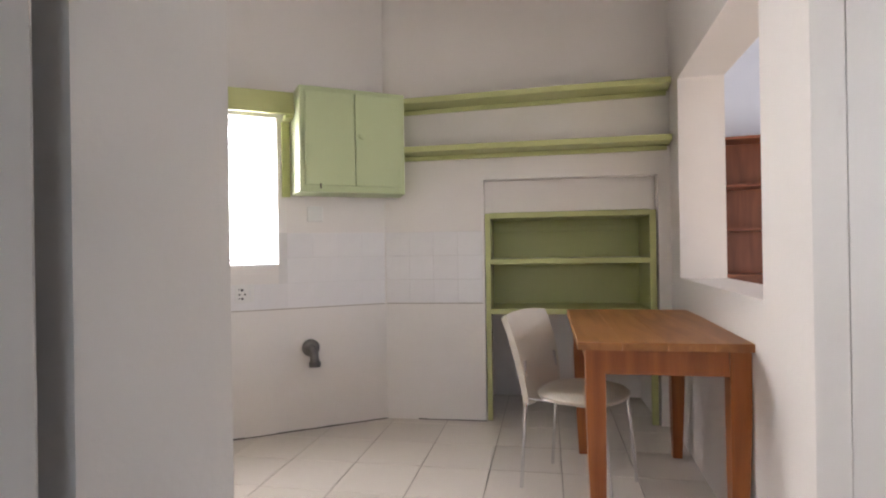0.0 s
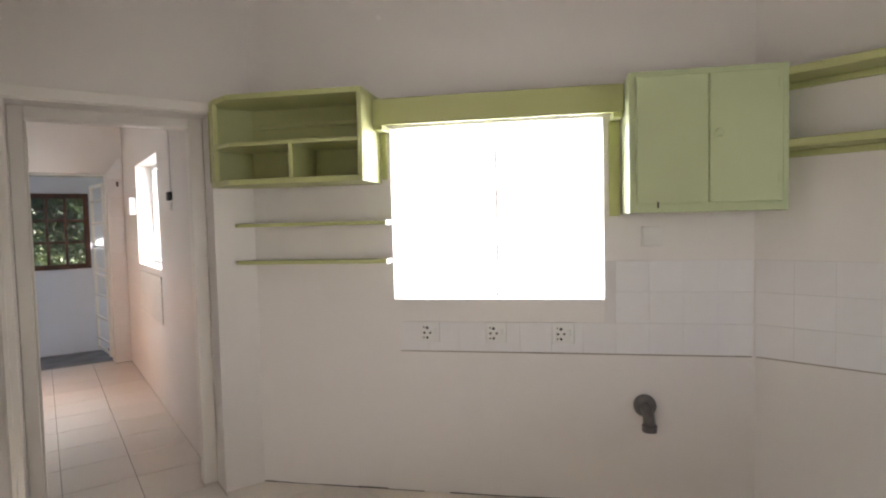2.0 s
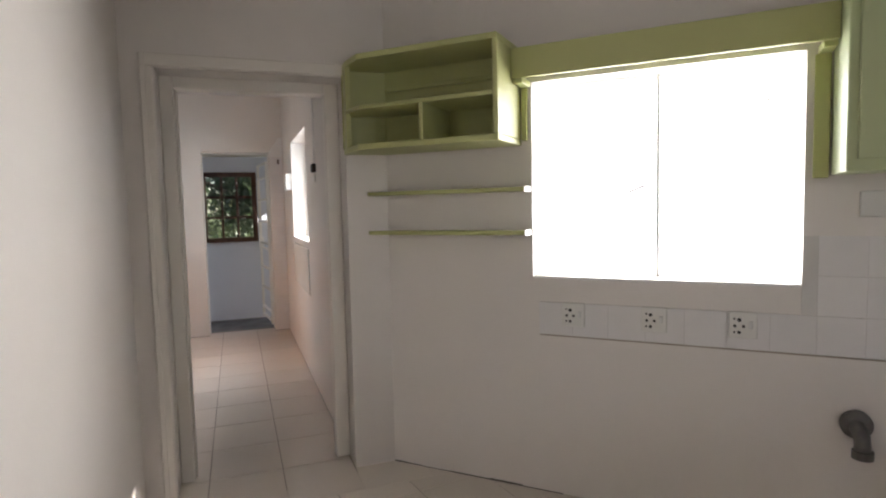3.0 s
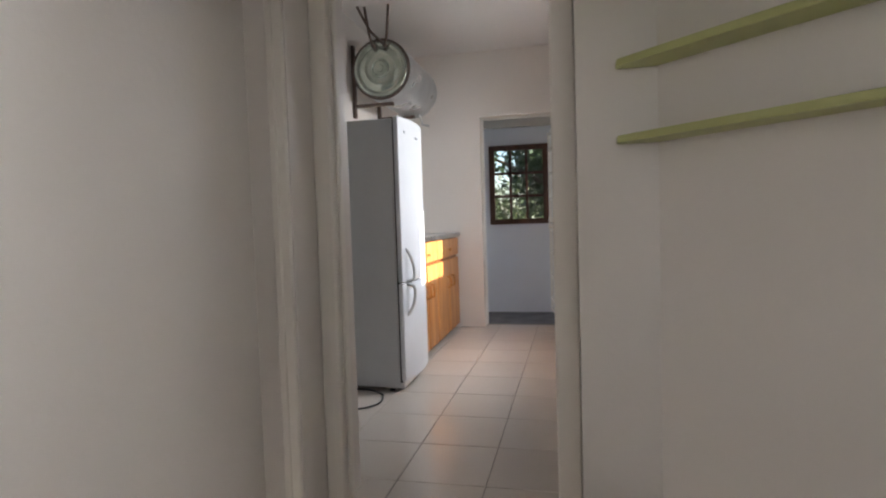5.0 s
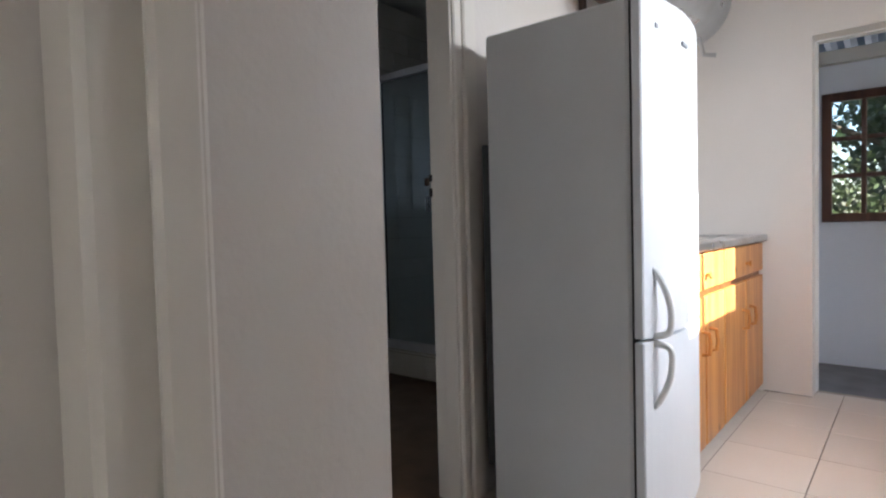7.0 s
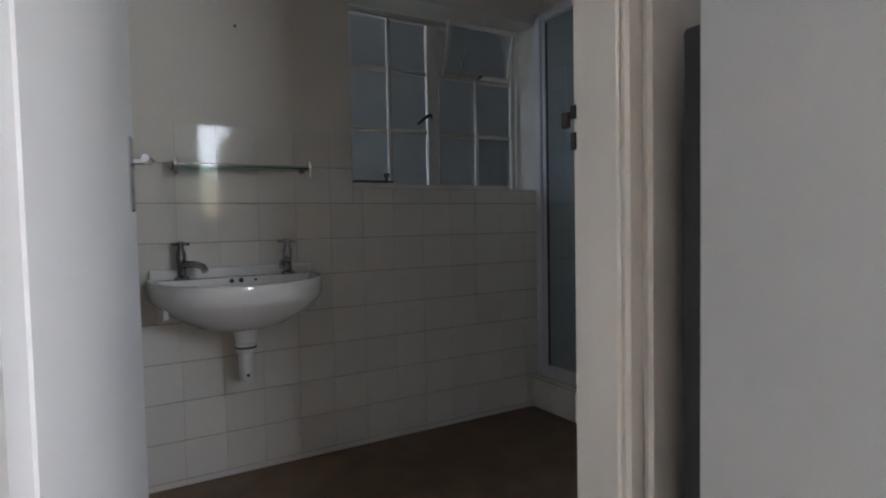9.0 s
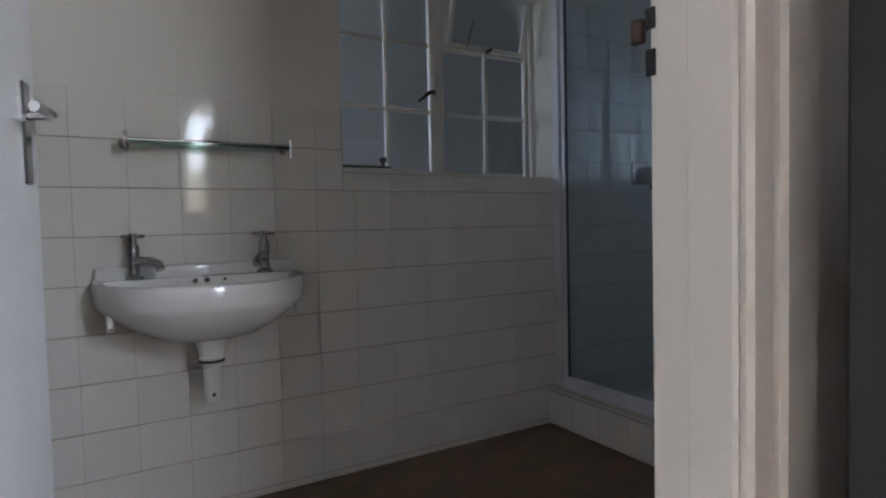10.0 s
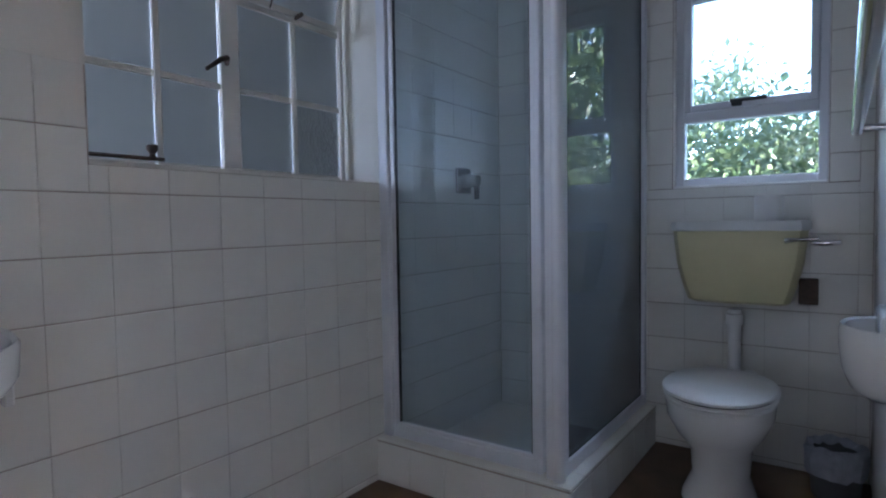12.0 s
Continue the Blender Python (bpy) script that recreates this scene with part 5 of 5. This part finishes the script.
part("lid", rings_mesh(rr), M_PVC, t, "white plastic lid", smooth=True)
part("flush_lever", tube([(0.175, -0.185, 0.255), (0.175, -0.215, 0.255), (0.20, -0.222, 0.258), (0.275, -0.222, 0.262)], [0.012, 0.011, 0.007, 0.006], steps=10), M_CHROME, t, "chrome lever", smooth=True)
part("inlet_valve", tube([(0.245, -0.05, 0.24), (0.29, -0.05, 0.24), (0.34, -0.05, 0.245)], [0.008, 0.013, 0.008], steps=10), M_CHROME, t, smooth=True)
part("overflow_patch", bx(0.205, 0.27, -0.05, -0.006, 0.0, 0.10, 0.003), M_RUST, t, "dark bracket behind the cistern")
t = thing("toilet_roll", pose(-1.29, 5.76, 1.0155), "white toilet paper roll on the cistern lid", "toilet roll")
part("paper", lathe([(0.02, 0), (0.05, 0), (0.051, 0.003), (0.051, 0.095), (0.05, 0.098), (0.02, 0.098), (0.02, 0)], 28), M_PVC, t, smooth=True)

# towel rail on the doorway wall
t = thing("towel_rail", pose(-0.95, 3.80, 1.235), "chrome towel rail on the bathroom wall", "towel rail")
part("rail", tube([(-0.075, -0.02, 0), (-0.075, 1.10, 0)], 0.0125, steps=14), M_CHROME, t, smooth=True)
for y in (0.02, 1.06):
    part("bracket", tube([(-0.002, y, 0), (-0.075, y, 0)], 0.009, steps=10), M_CHROME, t, smooth=True)
    part("rosette", lathe([(0, 0), (0.026, 0), (0.026, 0.006), (0.012, 0.012), (0, 0.012)], 18, m=pose(-0.001, y, 0, 0, -90)), M_CHROME, t, smooth=True)
hb = thing("hand_basin", pose(-0.970, 4.70, 0.80) @ Matrix.Diagonal((0.8, 1, 1.4, 1)), "small rounded white ceramic basin on the wall", "basin")
part("bowl", lathe([(0, -0.115), (0.045, -0.112), (0.078, -0.098), (0.098, -0.07), (0.106, -0.035), (0.106, -0.008), (0.101, 0.0), (0.090, -0.002), (0.080, -0.03), (0.055, -0.065), (0, -0.075)], 36, sy=1.15), M_CERAMIC, hb, smooth=True)
part("back_ledge", bx(-0.02, 0.021, -0.10, 0.10, -0.05, 0.022, 0.01, seg=3), M_CERAMIC, hb, smooth=True)
t = thing("waste_bin", pose(-1.06, 5.68, 0.004), "small bin lined with a grey plastic bag", "bin")
part("bucket", lathe([(0, 0), (0.075, 0), (0.09, 0.18), (0.088, 0.18), (0.073, 0.006), (0, 0.006)], 24), M_GREY, t, smooth=True)
rng = random.Random(4)
rr = [[((r + rng.uniform(-0.006, 0.006)) * math.cos(2 * math.pi * i / 26), (r + rng.uniform(-0.006, 0.006)) * math.sin(2 * math.pi * i / 26), z + rng.uniform(-0.008, 0.008)) for i in range(26)] for r, z in ((0.094, 0.09), (0.10, 0.15), (0.099, 0.185), (0.088, 0.195), (0.07, 0.17))]
part("bag", rings_mesh(rr, False), M_BAG, t, "crumpled grey plastic bag")


# ---- tiles, last ----
TILE_MESH = {}


def tile(parent, x0, x1, z0, z1, thick, mat, m=None, flat=False, name="tile"):
    """One bevelled tile; alike tiles share a mesh. Upright tiles stand proud of y = 0 into the room; flat ones lie with their top at z = 0."""
    w, h = round(x1 - x0, 4), round(z1 - z0, 4)
    if w < 0.012 or h < 0.012:
        return None
    key = (w, h, thick, mat.name, flat)
    if key not in TILE_MESH:
        b = bx(0, w, 0, h, -thick, 0, 0.0014) if flat else bx(0, w, -thick, 0, 0, h, 0.0014)
        bmesh.ops.recalc_face_normals(b, faces=b.faces[:])
        me = bpy.data.meshes.new(name)
        b.to_mesh(me)
        b.free()
        me.materials.append(mat)
        TILE_MESH[key] = me
    o = new(name, TILE_MESH[key])
    o.parent = parent
    o.matrix_basis = pose(x0, z0, 0) if flat else pose(x0, 0, z0)
    return o


def tile_wall(m, x_start, pitch, n, z_lines, keep, mat, bed_mat, bed_boxes, gap=0.003, thick=0.007, label="", name="tiles", gap_up=0):
    t = thing(name, m, label, "tiling", kind="structure")
    for c in bed_boxes:
        part("tile_bed", bx(c[0], c[1], -0.004, -0.0005, c[2], c[3]), bed_mat, t)
    for i in range(n):
        a = x_start + pitch * i
        for z0, z1 in zip(z_lines, z_lines[1:]):
            c = keep(a, a + pitch, z0, z1)
            if c:
                tile(t, c[0] + (gap_up or gap) / 2, c[1] - (gap_up or gap) / 2, c[2] + gap / 2, c[3] - gap / 2, thick, mat)
    return t


P = 0.155
rows_b = [0.0045] + [1.116 - P * k for k in range(7, -1, -1)] + [1.116 + P * k for k in range(1, 10)]
rows_b = sorted(v for v in rows_b if v > 0.02) 
rows_b = [0.005] + rows_b


def keep_basin(a, c, z0, z1):
    y0, y1 = a + 2.6, c + 2.6
    if y0 < 2.60 or y0 > 5.84:
        return None
    c = min(c, 3.253)
    if y0 > 4.83:
        return (a, c, z0, z1) if z1 < 2.6 and z1 > 0.06 else None
    if y0 < 3.86 < y1 and 1.12 < z1 < 1.43:
        return (a, 1.234, z0, z1)
    if y1 <= 3.875:
        return (a, c, z0, z1) if z1 < 1.43 else None
    if z1 < 1.12:
        return (a, c, z0, z1)
    if z0 < 1.12:
        return (a, c, z0, 1.186)
    return None


t = tile_wall(F_BASIN, 3.106 - 2.6 - P * 3, P, 24, rows_b, keep_basin, M_BTILE, M_BGROUT,
          [(0.01, 1.238, 0.005, 1.425), (1.238, 2.366, 0.005, 1.186), (2.366, 3.255, 0.005, 2.512)], label="white glazed bathroom wall tiles with stained joints", name="tiles_basin", gap_up=0.0006)
tile(t, 1.2352, 1.2804, 1.1175, 1.1845, 0.007, M_BTILE)


def keep_end(a, c, z0, z1):
    x0, x1 = a - 2.85, c - 2.85
    if x0 < -0.96 < x1:
        return (a, 1.893, z0, z1) if z1 < 2.6 else None
    if x0 < -2.555 or x1 > -0.955:
        return None
    if x1 > -1.67 and x0 < -1.10:
        if z1 < 1.12:
            return (a, c, z0, z1)
        if z0 < 1.12:
            return (a, c, z0, 1.16)
        if x0 < -1.68 and z1 < 2.6:
            return (a, 1.176, z0, z1)
        if x1 > -1.09 and z1 < 2.6:
            return (1.754, c, z0, z1)
        return None
    return (a, c, z0, z1) if z1 < 2.6 else None


t = tile_wall(F_END, 0.30, P, 12, rows_b, keep_end, M_BTILE, M_BGROUT,
          [(0.295, 1.178, 0.005, 2.512), (1.178, 1.752, 0.005, 1.16), (1.752, 1.895, 0.005, 2.512)], label="white glazed bathroom wall tiles behind the cistern", name="tiles_cistern", gap_up=0.0006)

for c in ((1.0765, 1.1745, 1.1625, 1.2695), (1.7555, 1.8485, 1.1625, 1.2695)):
    tile(t, *c, 0.007, M_BTILE)

# painted splashback in the kitchen
q = 0.158
zs = [0.778, 0.936, 1.094, 1.252]


def keep_a(a, c, z0, z1):
    return (a, c, z0, z1) if (a > 1.90 or z1 < 1.0) else None


tile_wall(F_A, 0.83, 0.1605, 11, zs, keep_a, M_PTILE, M_PGROUT, [(0.832, 1.90, 0.779, 0.935), (1.90, 2.594, 0.779, 1.251)], gap=0.0026, gap_up=0.0004, thick=0.006, label="white painted splashback tiles under the window", name="tiles_window")
tile_wall(F_B, 0.005, 0.1625, 4, zs, lambda a, c, z0, z1: (a, c, z0, z1), M_PTILE, M_PGROUT, [(0.008, 0.652, 0.779, 1.251)], gap=0.0026, gap_up=0.0004, thick=0.006, label="white painted splashback tiles beside the niche", name="tiles_niche")
for m, a, c in ((F_A, 0.832, 2.59), (F_B, 0.01, 0.655)):
    t = thing("splashback_edge", m, "thin brown joint under the painted splashback tiles", "joint", kind="structure")
    part("joint", bx(a, c, -0.0062, -0.0005, 0.7725, 0.7775), M_BGROUT, t)
# tiles beside the back door
tile_wall(F_END, 3.582, 0.148, 1, [0.004 + 0.2 * k for k in range(11)], lambda a, c, z0, z1: (a, c, z0, z1), M_PTILE, M_PGROUT, [(3.584, 3.728, 0.004, 2.0)], label="white painted wall tiles beside the back door", name="tiles_door")

# open joint between the kitchen walls and the floor
def floor_joint(m, a, c, seed):
    """Short dark strips of uneven height along a wall's foot."""
    rng = random.Random(seed)
    b = bmesh.new()
    while a < c:
        e = min(a + rng.uniform(0.05, 0.22), c)
        if rng.random() < 0.85:
            bx(a, e, -0.0035, 0.0005, -0.003, rng.uniform(0.002, 0.008), bm=b)
        a = e
    t = thing("floor_joint", m, "dark open joint between wall and floor tiles", "joint", kind="structure")
    part("joint", b, M_PIPE, t)


floor_joint(F_A, 0.0, 2.60, 1)
floor_joint(F_B, 0.0, 0.668, 2)
floor_joint(F_END, 2.61, 2.856, 3)
floor_joint(F_END, 3.58, 3.737, 4)

# floor tiles
fl = thing("floor_tiles", pose(0, 0, 0), "beige glazed floor tiles with grey-brown joints", "floor", kind="structure")
TX, TY = 0.3685, 0.3955


def inside(x, y):
    if y > 2.44:
        return -0.83 < x < 0.89 and y < 5.9 or (-0.03 < x < 0.74 and y < 6.0)
    if y > 1.93:
        return 0.0 < x < 0.9 or (inside_kitchen(x, y))
    return inside_kitchen(x, y) or (-2.2 < x <= 0.0 and -3.2 < y < -0.2)


def inside_kitchen(x, y):
    if x < -0.25 or y > 1.99:
        return False
    a = (x - 1.11) * 0.7146 + (y - 1.97) * 0.6996
    bq = (x - 2.931) * 0.982 + (y - 0.11) * 0.19
    c = (x - 3.281) * 0.132 - (y + 1.697) * 0.991
    return a < 0.25 and bq < 0.78 and c < 0.2


for i in range(-6, 12):
    for k in range(-14, 9):
        x0, y0 = 0.1495 + TX * i, 2.902 + TY * k
        cx, cy = x0 + TX / 2, y0 + TY / 2
        if cy < 1.6 and cx > -0.1:
            continue
        if any(inside(x0 + TX * u, y0 + TY * v) for u in (0.02, 0.5, 0.98) for v in (0.02, 0.5, 0.98)):
            y1 = min(y0 + TY, 5.995)
            if y1 - y0 > 0.05:
                tile(fl, x0 + 0.002, x0 + TX - 0.002, y0 + 0.002, y1 - 0.002, 0.006, M_TILE, flat=True, name="floor_tile")

# the kitchen's own tiles, laid square to the niche wall
KT, TURN = 0.3615, radians(9.5)
fk = thing("floor_tiles_kitchen", pose(0, 0, -0.0012, 0, 0, 9.5), "beige glazed kitchen floor tiles with grey-brown joints", "floor", kind="structure")
for i in range(-3, 12):
    for k in range(-10, 7):
        u0, v0 = 1.745 + KT * (i - 5), -0.06 + KT * k
        spots = [(u * math.cos(TURN) - v * math.sin(TURN), u * math.sin(TURN) + v * math.cos(TURN)) for u in (u0, u0 + KT / 2, u0 + KT) for v in (v0, v0 + KT / 2, v0 + KT)]
        if any(inside_kitchen(x, y) and y < 1.70 and x > -0.2 for x, y in spots):
            tile(fk, u0 + 0.002, u0 + KT - 0.002, v0 + 0.002, v0 + KT - 0.002, 0.0045, M_TILE, flat=True, name="floor_tile")
